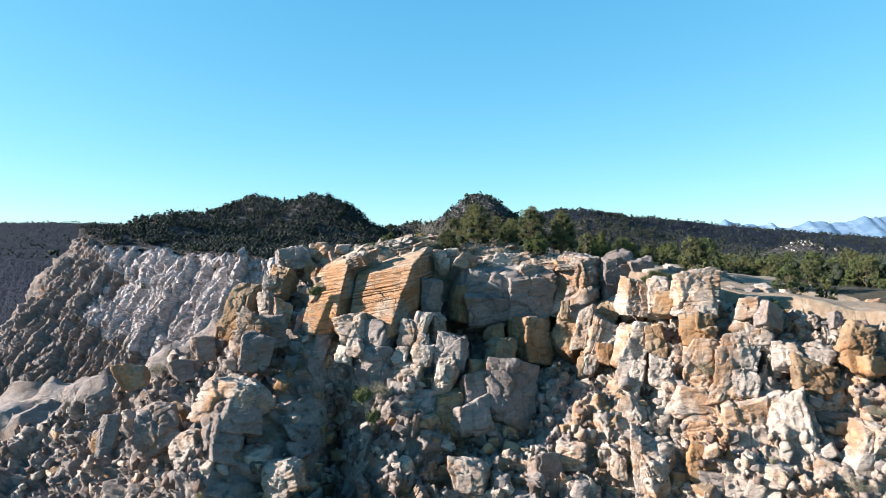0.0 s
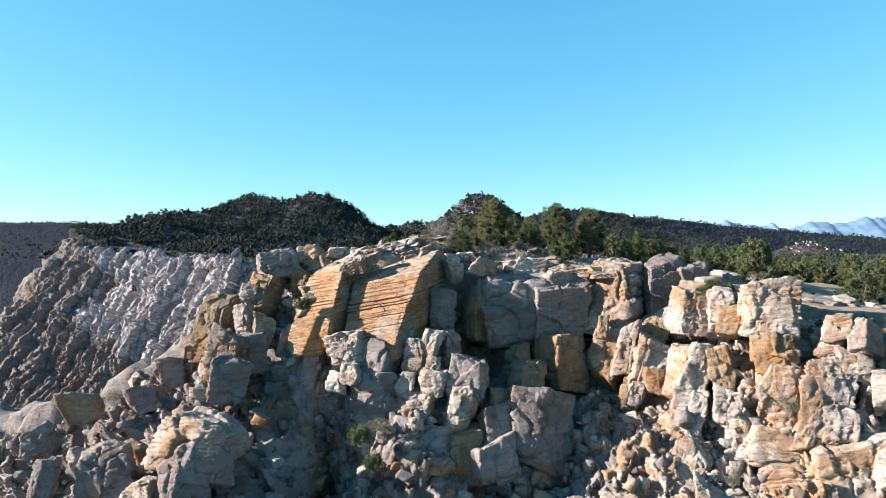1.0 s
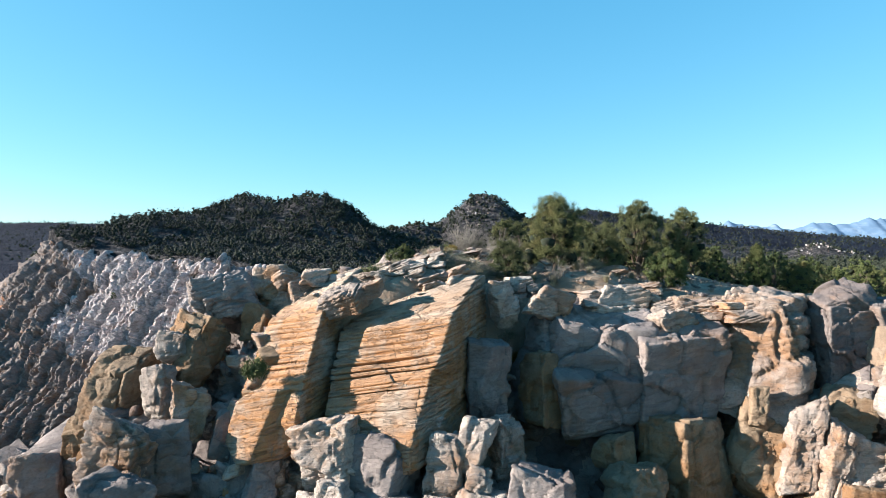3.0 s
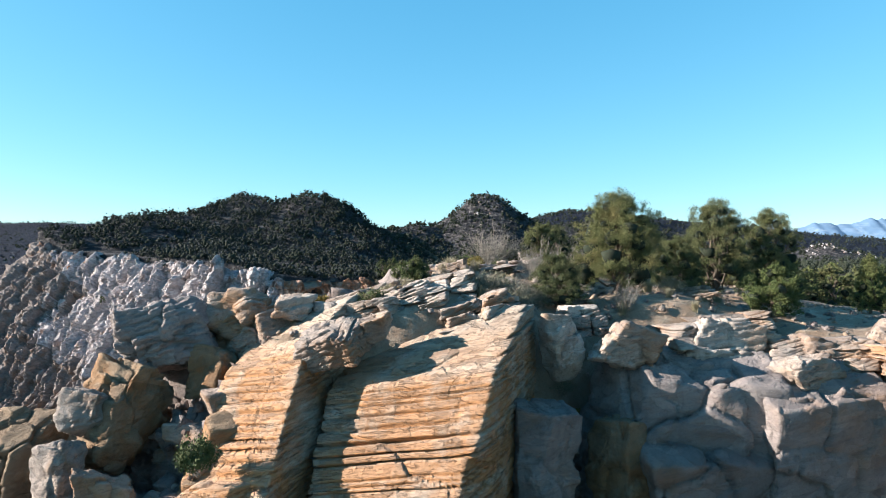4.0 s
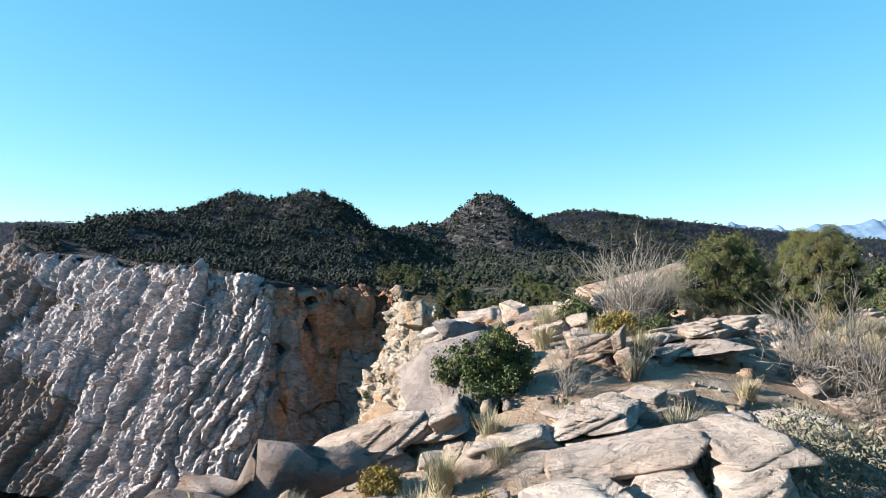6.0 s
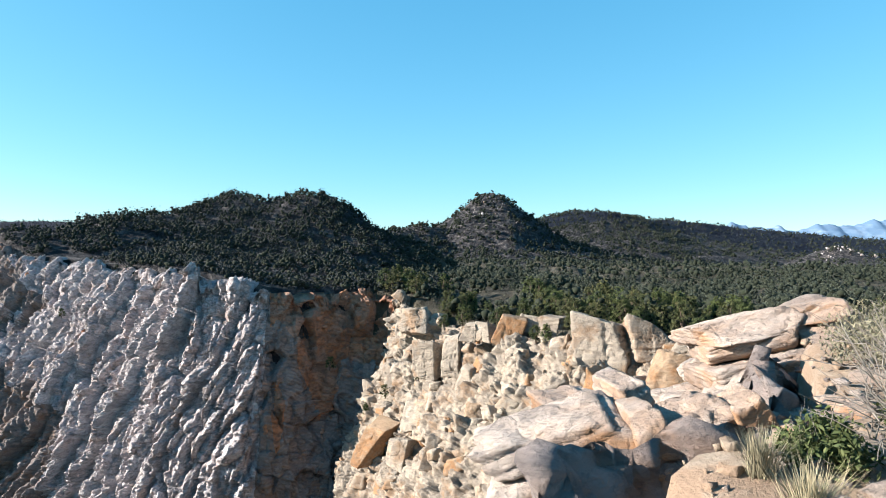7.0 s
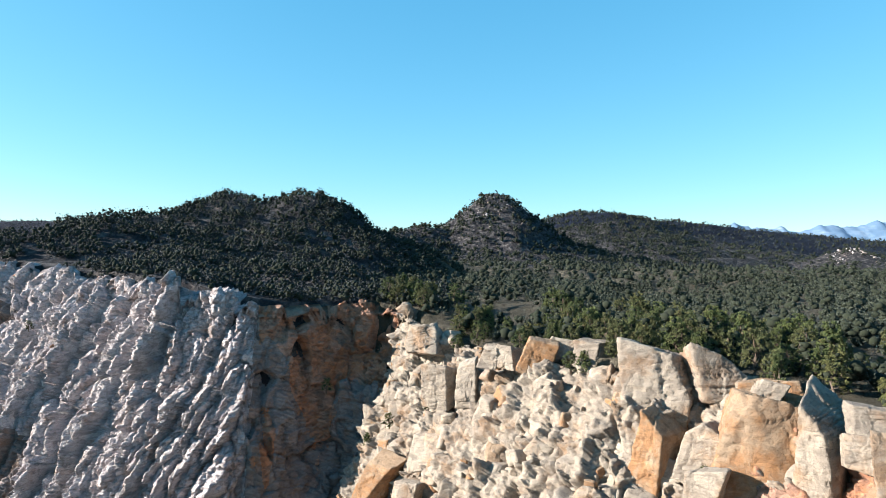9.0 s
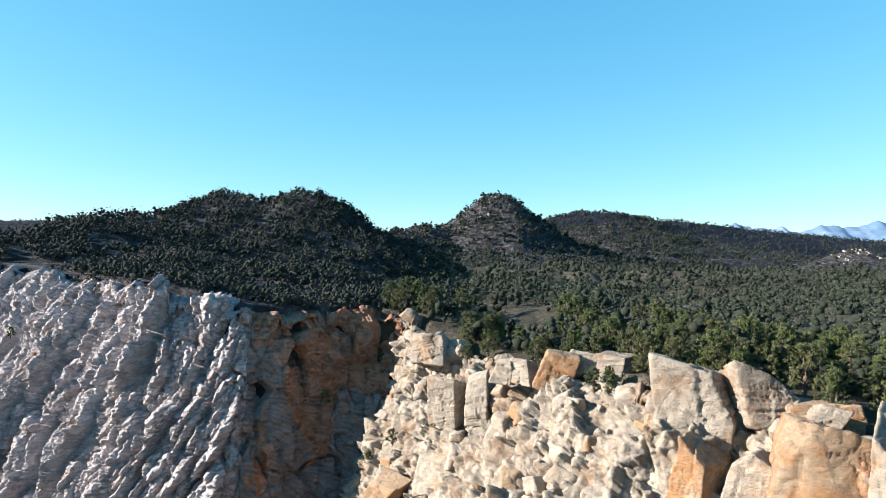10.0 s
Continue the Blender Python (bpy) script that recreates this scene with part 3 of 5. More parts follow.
def rock_shape(w, d, h, seed, n=12, square=5.0, cuts=7, beds=0.06, bed_size=0.5, tilt=(-0.16, -0.03), rough=0.045, taper=0.0, shear=None, true=0.13, planes=()):
    """A joint-bounded block: flat faces a little out of true, broken corners, worn edges, beds standing in and out."""
    rng = np.random.default_rng(seed)
    p, faces = shell(n)
    normals, depth = [], []
    for axis in range(3):
        for sign in (-1, 1):
            nrm = rng.normal(size=3) * true
            nrm[axis] = sign
            normals.append(nrm / np.linalg.norm(nrm))
            depth.append(1 - rng.uniform(0, 0.1) * min(1.0, true * 8))
    for _ in range(cuts):
        nrm = rng.choice((-1, 1), 3) * rng.uniform(0.25, 1.0, 3) * np.where(np.arange(3) == rng.integers(3), 0.25, 1.0)
        nrm /= np.linalg.norm(nrm)
        normals.append(nrm)
        depth.append(np.abs(nrm).sum() * rng.uniform(0.60, 0.86))
    for nrm, c in planes:
        normals.append(np.array(nrm))
        depth.append(c)
    reach = np.clip(p @ np.array(normals).T / np.array(depth), 0, None)
    p = p / ((reach ** (square * 3.2)).sum(1) ** (1 / (square * 3.2)))[:, None]
    size = np.array((w, d, h)) / 2
    lean_x, lean_y, dip_x, dip_y = shear or (rng.uniform(-0.18, 0.18), rng.uniform(-0.05, 0.25), rng.uniform(-0.16, 0.16), rng.uniform(-0.12, 0.12))
    p[:, 0] += p[:, 2] * lean_x
    p[:, 1] += p[:, 2] * lean_y
    p[:, 2] += p[:, 0] * dip_x + p[:, 1] * dip_y
    p = p * size
    p[:, :2] *= (1 - taper * p[:, 2:] / h)
    lay = (p[:, 2] + p[:, 0] * tilt[0] + p[:, 1] * tilt[1] + soft_noise(p * 0.22 + seed, seed) * bed_size * 0.22 + soft_noise(p * 1.3 + seed, seed + 6) * bed_size * 0.12) / bed_size + seed * 3.7
    lay = lay + 0.62 * soft_noise(np.stack([lay * 0.75, 0 * lay, 0 * lay], 1), seed + 1)
    k = np.floor(lay).astype(np.int64)
    f = lay - k
    step = cell_hash(k, 0 * k, 0 * k, seed)
    open_bed = cell_hash(k, 0 * k + 1, 0 * k, seed) ** 2
    groove = smooth(0.34, 0.1, f) * (0.35 + 1.3 * open_bed)
    worn = 0.35 + 0.65 * smooth(-0.3, 0.3, soft_noise(p * (0.5, 0.5, 0.5) + 9.1, seed + 2) + p[:, 2] / h)
    small = float(min(w, d, h))
    away = p / (np.linalg.norm(p / size, axis=1)[:, None] * size + 1e-6)
    p = p - away * (1, 1, 0.6) * (beds * min(w, d) * 0.5 * (0.6 * step + 1.4 * groove) * worn)[:, None]
    big, crack = blocks(p * (1.5 / small) + seed * 5.1, seed, 0.8)
    chip, _ = blocks(p * (4.0 / small) + seed * 2.3, seed + 7, 0.9)
    p = p + away * (fbm(p * (3.0 / small) + seed, 3, seed + 3) * 0.3 + big * 1.2 + chip * 0.45 - crack * 1.3)[:, None] * rough * small
    return p, faces


def rock_mesh(w, d, h, seed, mat, n=12, **more):
    return mesh_of("rock", *rock_shape(w, d, h, seed, n, **more), mat, False)


def broken_ledge(w, d, h, seed, bed):
    """A ledge of thin sandstone beds, parted by joints into slabs and stepped back towards the top."""
    r = np.random.default_rng(seed)
    out, z, k = [], -h / 2, 0
    while z < h / 2 - 0.12 * h:
        f = (z + h / 2) / h
        t = max(0.2, h * r.uniform(0.24, 0.46))
        left, right = -w / 2 * (1 - r.uniform(0, 0.35) * f), w / 2 * (1 - r.uniform(0, 0.3) * f)
        while left < right - 0.15 * w:
            ws = min(right - left, w * r.uniform(0.34, 0.72))
            ds = d * (1 - 0.4 * f) * r.uniform(0.78, 1.05)
            p, q = rock_shape(ws * 1.02, ds, t * 1.12, seed * 31 + k, 18 if ws > 1.6 else 12, square=9.0, cuts=3, beds=0.24 / max(1.0, ws), bed_size=max(bed * 1.25, 0.17 * t + 0.07), tilt=(-0.26, -0.14), rough=0.02, shear=(r.uniform(-0.1, 0.1), r.uniform(0.0, 0.2), r.uniform(-0.06, 0.06), 0.04))
            a = math.radians(r.normal(0, 7))
            p[:, :2] = p[:, :2] @ np.array(((math.cos(a), math.sin(a)), (-math.sin(a), math.cos(a))))
            out.append((p + (left + ws / 2, 0.22 * d * f + r.normal() * 0.05 * d, z + t / 2 + r.normal() * 0.03), q))
            left += ws * r.uniform(0.96, 1.06)
            k += 1
        z += t * 0.94
    return out


ROCKS = {"c": (CREAM, "cream bedded sandstone block on the cliff", 0.07), "o": (ORANGE, "orange sandstone block with a fresh face", 0.03),
         "g": (GREY, "grey weathered sandstone boulder lying on the slope", 0.03), "l": (CREAM, "thinly layered cream sandstone ledge block", 0.12), "d": (GREY, "dark grey layered sandstone block", 0.09), "b": (ORANGE, "rust-brown sandstone block in the gully", 0.02)}


def rock(name, at, size, turn=(0, 0, 0), kind="c", seed=1, n=12, taper=0.0, label="", group="cliff blocks", **more):
    mat, text, beds = ROCKS[kind]
    mat = more.pop("mat", mat)
    more.setdefault("beds", beds)
    more.setdefault("square", 9.0)
    more.setdefault("bed_size", 0.34 if kind in "ld" else 0.5)
    stout = name == "layered_rock" and size[2] > 0.5 * size[0]
    if stout:
        more.update(beds=0.08, bed_size=0.30, cuts=6)
    if group == "cliff blocks" and size[0] > 0.9:
        more.setdefault("rough", 0.055 if kind in "clod" else 0.045)
        n = max(n, min(36, int(max(size) / 0.115)))
    if kind == "l" and min(size) > 0.3 and not stout and name != "flat_stone":
        ob = new(name)
        for p, q in broken_ledge(*size, seed, max(0.09, more["bed_size"] * 0.55)):
            bed_part = new("bed", mesh_of("bed", p, q, mat))
            bed_part.parent = ob
    else:
        ob = new(name, rock_mesh(*size, seed, mat, n, taper=taper, **more))
    ob.matrix_world = pose(*at, *turn)
    return tagged(ob, label or text, "rock", group)


# the great orange slab and its neighbours
# its face climbs steeply, then rounds over to the gently dipping top
SLAB_BEDS = dict(mat=SLAB, beds=0.052, bed_size=0.27, tilt=(-0.17, -0.10), rough=0.006, square=14.0, true=0.02)
FACE = [((0, -0.842, 0.539), 0.492), ((0, -0.428, 0.904), 0.628)]
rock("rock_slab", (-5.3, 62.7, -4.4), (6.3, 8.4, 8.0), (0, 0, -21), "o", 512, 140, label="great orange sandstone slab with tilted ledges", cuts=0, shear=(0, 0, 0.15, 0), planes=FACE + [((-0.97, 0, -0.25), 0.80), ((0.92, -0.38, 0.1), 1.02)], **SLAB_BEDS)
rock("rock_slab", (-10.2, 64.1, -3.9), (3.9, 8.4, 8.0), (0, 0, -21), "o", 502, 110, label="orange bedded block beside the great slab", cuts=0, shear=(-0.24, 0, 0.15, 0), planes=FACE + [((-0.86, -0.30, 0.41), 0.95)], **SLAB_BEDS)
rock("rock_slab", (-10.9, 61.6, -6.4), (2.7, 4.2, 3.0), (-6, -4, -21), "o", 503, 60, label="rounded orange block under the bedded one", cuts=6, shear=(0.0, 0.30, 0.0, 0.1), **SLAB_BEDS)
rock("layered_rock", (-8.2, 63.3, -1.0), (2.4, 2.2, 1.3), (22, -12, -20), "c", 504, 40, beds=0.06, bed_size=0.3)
rock("boulder", (-6.8, 63.5, -0.5), (1.3, 1.1, 0.9), (8, -9, -8), "c", 505, 20)
rock("boulder", (-8.2, 61.0, -7.6), (2.4, 2.2, 1.2), (-8, -10, 10), "c", 506, 16)
rock("boulder", (-10.2, 66.0, 0.0), (1.3, 1.3, 0.9), (0, 0, 20), "c", 507, 14)
rock("rock_block", (-3.08, 57.39, -11.30), (2.80, 2.01, 3.38), (-13, 5, -26), "c", 1, 20)
rock("boulder", (-2.03, 56.22, -14.99), (5.11, 3.72, 6.33), (-13, 9, 12), "g", 2, 30)
rock("rock_block", (0.19, 56.70, -11.14), (2.05, 1.69, 3.24), (-4, 9, -8), "c", 3, 20)
rock("boulder", (0.57, 56.16, -13.95), (2.64, 1.95, 3.36), (-8, 2, 13), "b", 4, 20)
rock("boulder", (2.71, 56.59, -12.33), (2.25, 1.68, 2.92), (-13, -4, 12), "g", 5, 13)
rock("boulder", (5.78, 57.50, -12.40), (4.63, 3.28, 5.09), (-4, 24, 30), "g", 6, 20)
rock("boulder", (2.45, 55.46, -14.48), (3.20, 2.26, 3.06), (-12, 2, 27), "g", 7, 20)
rock("layered_rock", (2.08, 52.06, -18.27), (3.10, 2.19, 3.06), (-5, 1, -16), "l", 8, 13)
rock("boulder", (8.12, 52.66, -17.97), (3.08, 2.18, 2.85), (-13, 6, 29), "g", 9, 13)
rock("rock_block", (10.43, 52.95, -16.79), (2.58, 1.83, 2.44), (-8, 0, -15), "c", 10, 13)
rock("boulder", (-23.79, 54.21, -14.97), (3.70, 2.66, 4.46), (-13, -9, 19), "g", 11, 20)
rock("layered_rock", (-17.18, 53.51, -12.19), (4.68, 3.31, 3.26), (-7, 7, -9), "l", 12, 20)
rock("boulder", (-16.68, 52.75, -13.40), (3.51, 2.48, 3.33), (-7, 10, 30), "g", 13, 20)
rock("rock_block", (-17.51, 51.76, -15.23), (2.99, 2.11, 3.33), (-8, 19, 28), "d", 14, 20)
rock("rock_block", (-20.31, 52.34, -15.99), (2.83, 2.00, 3.08), (-9, -25, -16), "c", 15, 13)
rock("boulder", (-29.99, 57.13, -13.48), (2.28, 1.61, 2.00), (-4, -16, 15), "g", 16, 13)
rock("boulder", (-28.30, 59.75, -11.70), (2.38, 1.69, 2.43), (-6, -18, 9), "b", 17, 13)
rock("layered_rock", (-12.36, 50.94, -17.81), (3.30, 2.33, 2.89), (-8, -17, -18), "l", 18, 20)
rock("boulder", (-24.10, 60.69, -11.37), (2.20, 1.56, 2.24), (-12, -21, 32), "g", 19, 13)
rock("boulder", (-22.65, 62.42, -9.56), (2.26, 1.60, 2.31), (-6, -3, 13), "g", 20, 13)
rock("boulder", (-27.13, 52.91, -14.90), (1.44, 1.34, 2.93), (-5, 12, 17), "g", 21, 13)
rock("rock_block", (18.84, 57.29, -4.16), (1.97, 1.74, 3.59), (-3, -2, -17), "c", 22, 20)
rock("rock_block", (19.19, 56.03, -4.75), (1.83, 1.34, 2.28), (-11, 8, -30), "o", 23, 13)
rock("layered_rock", (21.38, 55.23, -3.84), (3.87, 2.74, 3.94), (-11, 4, -16), "l", 24, 20)
rock("rock_block", (21.11, 54.00, -6.62), (2.83, 2.00, 2.68), (-8, -1, -27), "o", 25, 13)
rock("rock_block", (16.62, 56.80, -8.51), (2.46, 2.22, 4.70), (-3, 20, -14), "c", 26, 20)
rock("rock_block", (18.17, 55.49, -8.06), (1.71, 1.57, 3.38), (-2, -12, -13), "o", 27, 20)
rock("layered_rock", (15.93, 55.54, -10.76), (2.21, 1.76, 3.28), (-2, 9, -24), "l", 28, 20)
rock("layered_rock", (18.00, 54.11, -10.37), (1.86, 1.47, 2.70), (-3, 2, -21), "l", 29, 13)
rock("rock_block", (21.32, 53.40, -9.05), (3.55, 2.53, 4.21), (-10, 6, -11), "c", 30, 20)
rock("layered_rock", (23.34, 52.25, -9.49), (3.27, 2.97, 6.29), (-12, 8, -20), "l", 31, 30)
rock("rock_block", (21.17, 52.72, -11.28), (3.32, 2.35, 2.42), (-10, -11, -7), "c", 32, 20)
rock("layered_rock", (20.89, 52.50, -12.74), (5.23, 3.70, 3.05), (-12, 10, -31), "l", 33, 20)
rock("layered_rock", (20.43, 51.07, -14.52), (4.20, 2.97, 2.42), (-11, -2, -23), "l", 34, 20)
rock("layered_rock", (23.81, 50.01, -13.76), (4.64, 3.28, 5.09), (-9, -12, -6), "l", 35, 20)
rock("layered_rock", (26.15, 48.36, -13.89), (3.28, 3.02, 6.51), (-13, -13, -30), "l", 36, 30)
rock("rock_block", (19.83, 49.34, -16.31), (2.93, 2.08, 3.08), (-12, 9, -14), "o", 37, 13)
rock("rock_block", (21.23, 48.19, -16.45), (1.31, 1.26, 2.85), (-11, 12, -19), "o", 38, 13)
rock("rock_block", (22.79, 47.66, -16.66), (3.51, 2.48, 3.14), (-8, 9, -29), "c", 39, 20)
rock("layered_rock", (27.22, 45.31, -16.09), (2.69, 1.91, 2.58), (-2, 10, -21), "l", 40, 13)
rock("rock_block", (24.71, 53.30, -4.89), (1.65, 1.16, 1.78), (-9, 4, -26), "c", 41, 13)
rock("boulder", (26.13, 52.39, -5.46), (2.28, 1.61, 2.42), (-11, 20, 18), "g", 42, 13)
rock("rock_block", (25.10, 52.01, -7.12), (1.89, 1.34, 2.02), (-8, 3, -10), "c", 43, 13)
rock("rock_block", (24.39, 53.51, -6.28), (1.75, 1.24, 1.39), (-11, 6, -25), "c", 44, 13)
rock("layered_rock", (26.69, 50.86, -8.42), (2.30, 1.63, 2.53), (-4, 5, -26), "l", 45, 13)
rock("layered_rock", (28.70, 50.13, -8.20), (2.54, 1.79, 1.75), (-3, 11, -31), "l", 46, 13)
rock("rock_block", (28.13, 49.63, -9.91), (2.95, 2.09, 2.55), (-9, 16, -6), "o", 47, 13)
rock("rock_block", (31.12, 49.25, -7.21), (2.58, 1.97, 3.53), (-5, 18, -15), "o", 48, 20)
rock("boulder", (31.54, 47.94, -8.71), (2.17, 1.53, 1.41), (-13, 11, 20), "b", 49, 13)
rock("rock_block", (29.59, 45.37, -14.57), (2.76, 2.52, 5.38), (-3, 16, -9), "c", 50, 20)
rock("layered_rock", (15.21, 53.55, -14.62), (2.51, 2.16, 4.33), (-6, 9, -23), "l", 51, 20)
rock("layered_rock", (15.94, 50.38, -16.75), (2.36, 2.03, 4.07), (-4, 0, -15), "l", 52, 20)
rock("rock_block", (13.73, 51.00, -17.01), (1.30, 1.07, 2.08), (-6, 2, -15), "c", 53, 13)
rock("layered_rock", (18.52, 53.40, -13.04), (2.13, 1.61, 2.86), (-3, 4, -8), "l", 54, 13)
rock("layered_rock", (17.12, 58.39, -4.44), (2.38, 1.81, 3.23), (-2, 8, -7), "l", 55, 13)
# the upper face: blocks left of the slab, the shaded gully wall and the tower
rock("rock_block", (-14.97, 65.90, -1.16), (3.69, 2.80, 2.63), (-8, -10, 24), "d", 601, 40, beds=0.12, bed_size=0.26, cuts=3, label="dark lichen-grey bedded block overhanging the slope")
rock("rock_block", (-12.55, 66.78, -0.34), (2.16, 1.55, 1.99), (-6, 4, -10), "c", 602, 16)
rock("rock_block", (-12.94, 65.11, -2.30), (1.54, 1.22, 1.92), (-6, 4, -14), "o", 603, 16)
rock("rock_block", (-15.88, 64.03, -3.67), (2.27, 2.07, 3.66), (-11, 4, -24), "o", 604, 28)
rock("rock_block", (-19.57, 63.46, -6.28), (2.73, 2.92, 6.05), (-12, 9, -28), "o", 605, 44)
rock("rock_block", (-16.66, 61.70, -5.22), (1.52, 1.40, 2.52), (-9, -10, -20), "c", 606, 16)
rock("rock_block", (-15.03, 61.24, -6.03), (1.64, 1.48, 2.61), (-10, 10, 20), "c", 607, 28)
rock("rock_block", (-16.85, 58.63, -8.00), (2.27, 2.26, 4.37), (-5, 8, -24), "c", 608, 44)
rock("boulder", (-15.53, 59.46, -7.52), (2.31, 1.93, 3.12), (-6, 6, 28), "g", 609, 28)
rock("boulder", (-16.18, 56.55, -9.04), (2.56, 2.10, 3.38), (-7, 8, 20), "g", 610, 28)
rock("boulder", (-13.36, 61.04, -7.00), (0.98, 1.09, 2.36), (-7, 14, 20), "g", 611, 16)
rock("boulder", (-12.38, 59.72, -9.29), (1.04, 1.43, 3.84), (-6, 12, 24), "g", 612, 28)
rock("boulder", (-11.28, 59.25, -9.16), (1.35, 1.50, 3.24), (-11, 14, 22), "g", 613, 28)
rock("boulder", (-11.14, 60.75, -7.86), (1.42, 1.51, 3.14), (-8, 10, 20), "g", 614, 28)
rock("rock_block", (-16.46, 62.98, -3.24), (1.34, 0.96, 1.35), (-11, 5, -10), "c", 615, 16)
rock("layered_rock", (-8.18, 59.42, -7.33), (3.03, 2.23, 2.93), (-4, -12, -14), "l", 616, 28)
rock("boulder", (-6.04, 59.21, -8.00), (3.19, 2.41, 3.19), (-11, 6, -22), "g", 617, 28)
rock("rock_block", (-8.64, 57.83, -9.39), (1.40, 1.06, 1.62), (-5, -8, -12), "c", 618, 16)
rock("rock_block", (-7.77, 57.58, -8.72), (1.57, 1.17, 1.55), (-11, -8, -16), "c", 619, 16)
rock("boulder", (-5.53, 58.62, -10.64), (4.49, 3.23, 3.55), (-6, 3, 10), "g", 620, 44)
rock("rock_block", (-2.99, 58.53, -7.58), (1.66, 1.46, 2.53), (-9, 8, -18), "c", 621, 16)
rock("rock_block", (-1.93, 58.64, -6.75), (1.34, 1.29, 2.43), (-8, 10, -20), "c", 622, 16)
rock("rock_block", (-1.78, 57.85, -8.13), (1.12, 0.90, 1.45), (-4, 3, -16), "c", 623, 16)
rock("rock_block", (-1.85, 57.55, -9.33), (2.05, 1.51, 2.05), (-12, 4, -14), "c", 624, 16)
rock("rock_block", (-0.52, 59.50, -7.14), (1.30, 1.40, 2.91), (-11, 4, 32), "c", 625, 28)
rock("boulder", (0.67, 57.68, -9.31), (3.05, 2.35, 3.67), (-4, 6, -12), "g", 626, 28)
rock("rock_block", (-3.75, 57.74, -9.41), (1.36, 1.07, 1.73), (-7, 14, -10), "c", 627, 16)
rock("rock_block", (-4.12, 60.13, -6.65), (1.96, 1.47, 1.85), (-11, -8, -18), "c", 628, 16)
rock("boulder", (-1.24, 62.48, -4.69), (1.95, 1.97, 3.87), (0, 2, 11), "g", 629, 28, cuts=2, square=12.0, shear=(0.01, -0.05, 0.05, 0.15))
rock("rock_block", (-0.13, 64.84, -1.34), (1.45, 1.28, 2.19), (-3, -3, 30), "c", 630, 16)
rock("layered_rock", (2.29, 64.60, -1.30), (2.20, 1.79, 1.60), (-3, 18, 14), "l", 631, 28)
rock("boulder", (3.91, 64.64, -4.41), (5.44, 4.09, 5.98), (0, 13, 11), "g", 632, 44, cuts=2, square=12.0, shear=(0.09, -0.05, 0.05, 0.15))
rock("boulder", (4.46, 63.85, -5.87), (4.91, 3.70, 3.59), (0, 5, 11), "g", 633, 44, cuts=2, square=12.0, shear=(0.03, -0.05, 0.05, 0.15))
rock("boulder", (8.15, 64.23, -4.87), (4.28, 3.66, 6.19), (0, 4, 12), "g", 634, 44, cuts=2, square=12.0, shear=(0.02, -0.05, 0.05, 0.15))
rock("rock_block", (8.26, 64.09, -2.22), (2.36, 1.77, 1.37), (-11, 4, 20), "c", 635, 28)
rock("layered_rock", (6.54, 66.37, -1.73), (3.80, 2.74, 2.38), (-8, 4, 10), "l", 636, 28)
rock("layered_rock", (9.91, 65.44, -1.92), (2.95, 2.07, 1.99), (-11, 2, -6), "l", 637, 28)
rock("boulder", (8.38, 62.09, -8.68), (3.71, 2.97, 4.60), (-9, 6, 30), "b", 638, 44)
rock("boulder", (1.87, 63.47, -5.38), (2.30, 2.14, 3.90), (-6, 16, 36), "b", 639, 28)
rock("boulder", (4.97, 61.64, -7.97), (1.67, 1.27, 1.62), (-11, -12, 30), "b", 640, 16)
rock("boulder", (5.33, 59.70, -9.65), (2.69, 2.20, 3.50), (-6, 22, 30), "b", 641, 28)
rock("rock_block", (12.93, 64.69, -3.69), (4.74, 4.18, 7.17), (-12, -6, -36), "c", 642, 44)
rock("boulder", (16.90, 64.12, -2.63), (3.18, 2.64, 4.35), (0, 1, 13), "g", 643, 44, cuts=2, square=12.0, shear=(0.01, -0.05, 0.05, 0.15))
rock("boulder", (19.30, 63.78, -2.47), (2.45, 1.96, 3.06), (0, 1, 11), "g", 644, 28, cuts=2, square=12.0, shear=(0.01, -0.05, 0.05, 0.15))
rock("rock_block", (11.81, 61.77, -8.05), (2.80, 2.33, 3.77), (-10, 14, -26), "o", 645, 28)
rock("rock_block", (11.41, 61.23, -5.76), (0.78, 0.86, 1.93), (-5, 3, -12), "o", 646, 16)
rock("rock_block", (13.03, 60.28, -7.29), (1.46, 1.76, 4.20), (-8, 13, -18), "c", 647, 28)
rock("rock_block", (13.16, 59.58, -10.37), (1.43, 1.56, 3.33), (-8, 13, -18), "o", 648, 28)
rock("rock_block", (13.88, 59.72, -8.77), (1.84, 2.24, 5.48), (-7, 16, -14), "c", 649, 44)
rock("rock_block", (15.21, 60.91, -6.44), (2.07, 1.81, 3.14), (-8, 4, -16), "o", 650, 28)
rock("rock_block", (15.53, 59.50, -8.34), (2.12, 1.81, 3.01), (-9, 6, -20), "c", 651, 28)
rock("layered_rock", (17.70, 60.85, -5.28), (2.01, 1.71, 2.95), (-12, 10, -10), "l", 652, 28)
rock("boulder", (16.62, 60.93, -5.53), (1.38, 1.06, 1.59), (-5, 10, 20), "g", 653, 16)
rock("rock_block", (16.90, 57.62, -8.85), (2.12, 2.25, 4.63), (-3, -8, -24), "c", 654, 44)
rock("layered_rock", (18.62, 59.23, -4.72), (2.67, 2.06, 3.27), (-3, 4, -8), "l", 655, 28)
rock("rock_block", (14.54, 58.22, -9.27), (1.71, 1.23, 1.75), (-6, 4, -10), "o", 656, 16)
rock("boulder", (3.12, 57.57, -10.62), (2.04, 1.55, 1.71), (-9, 10, 24), "b", 657, 16)
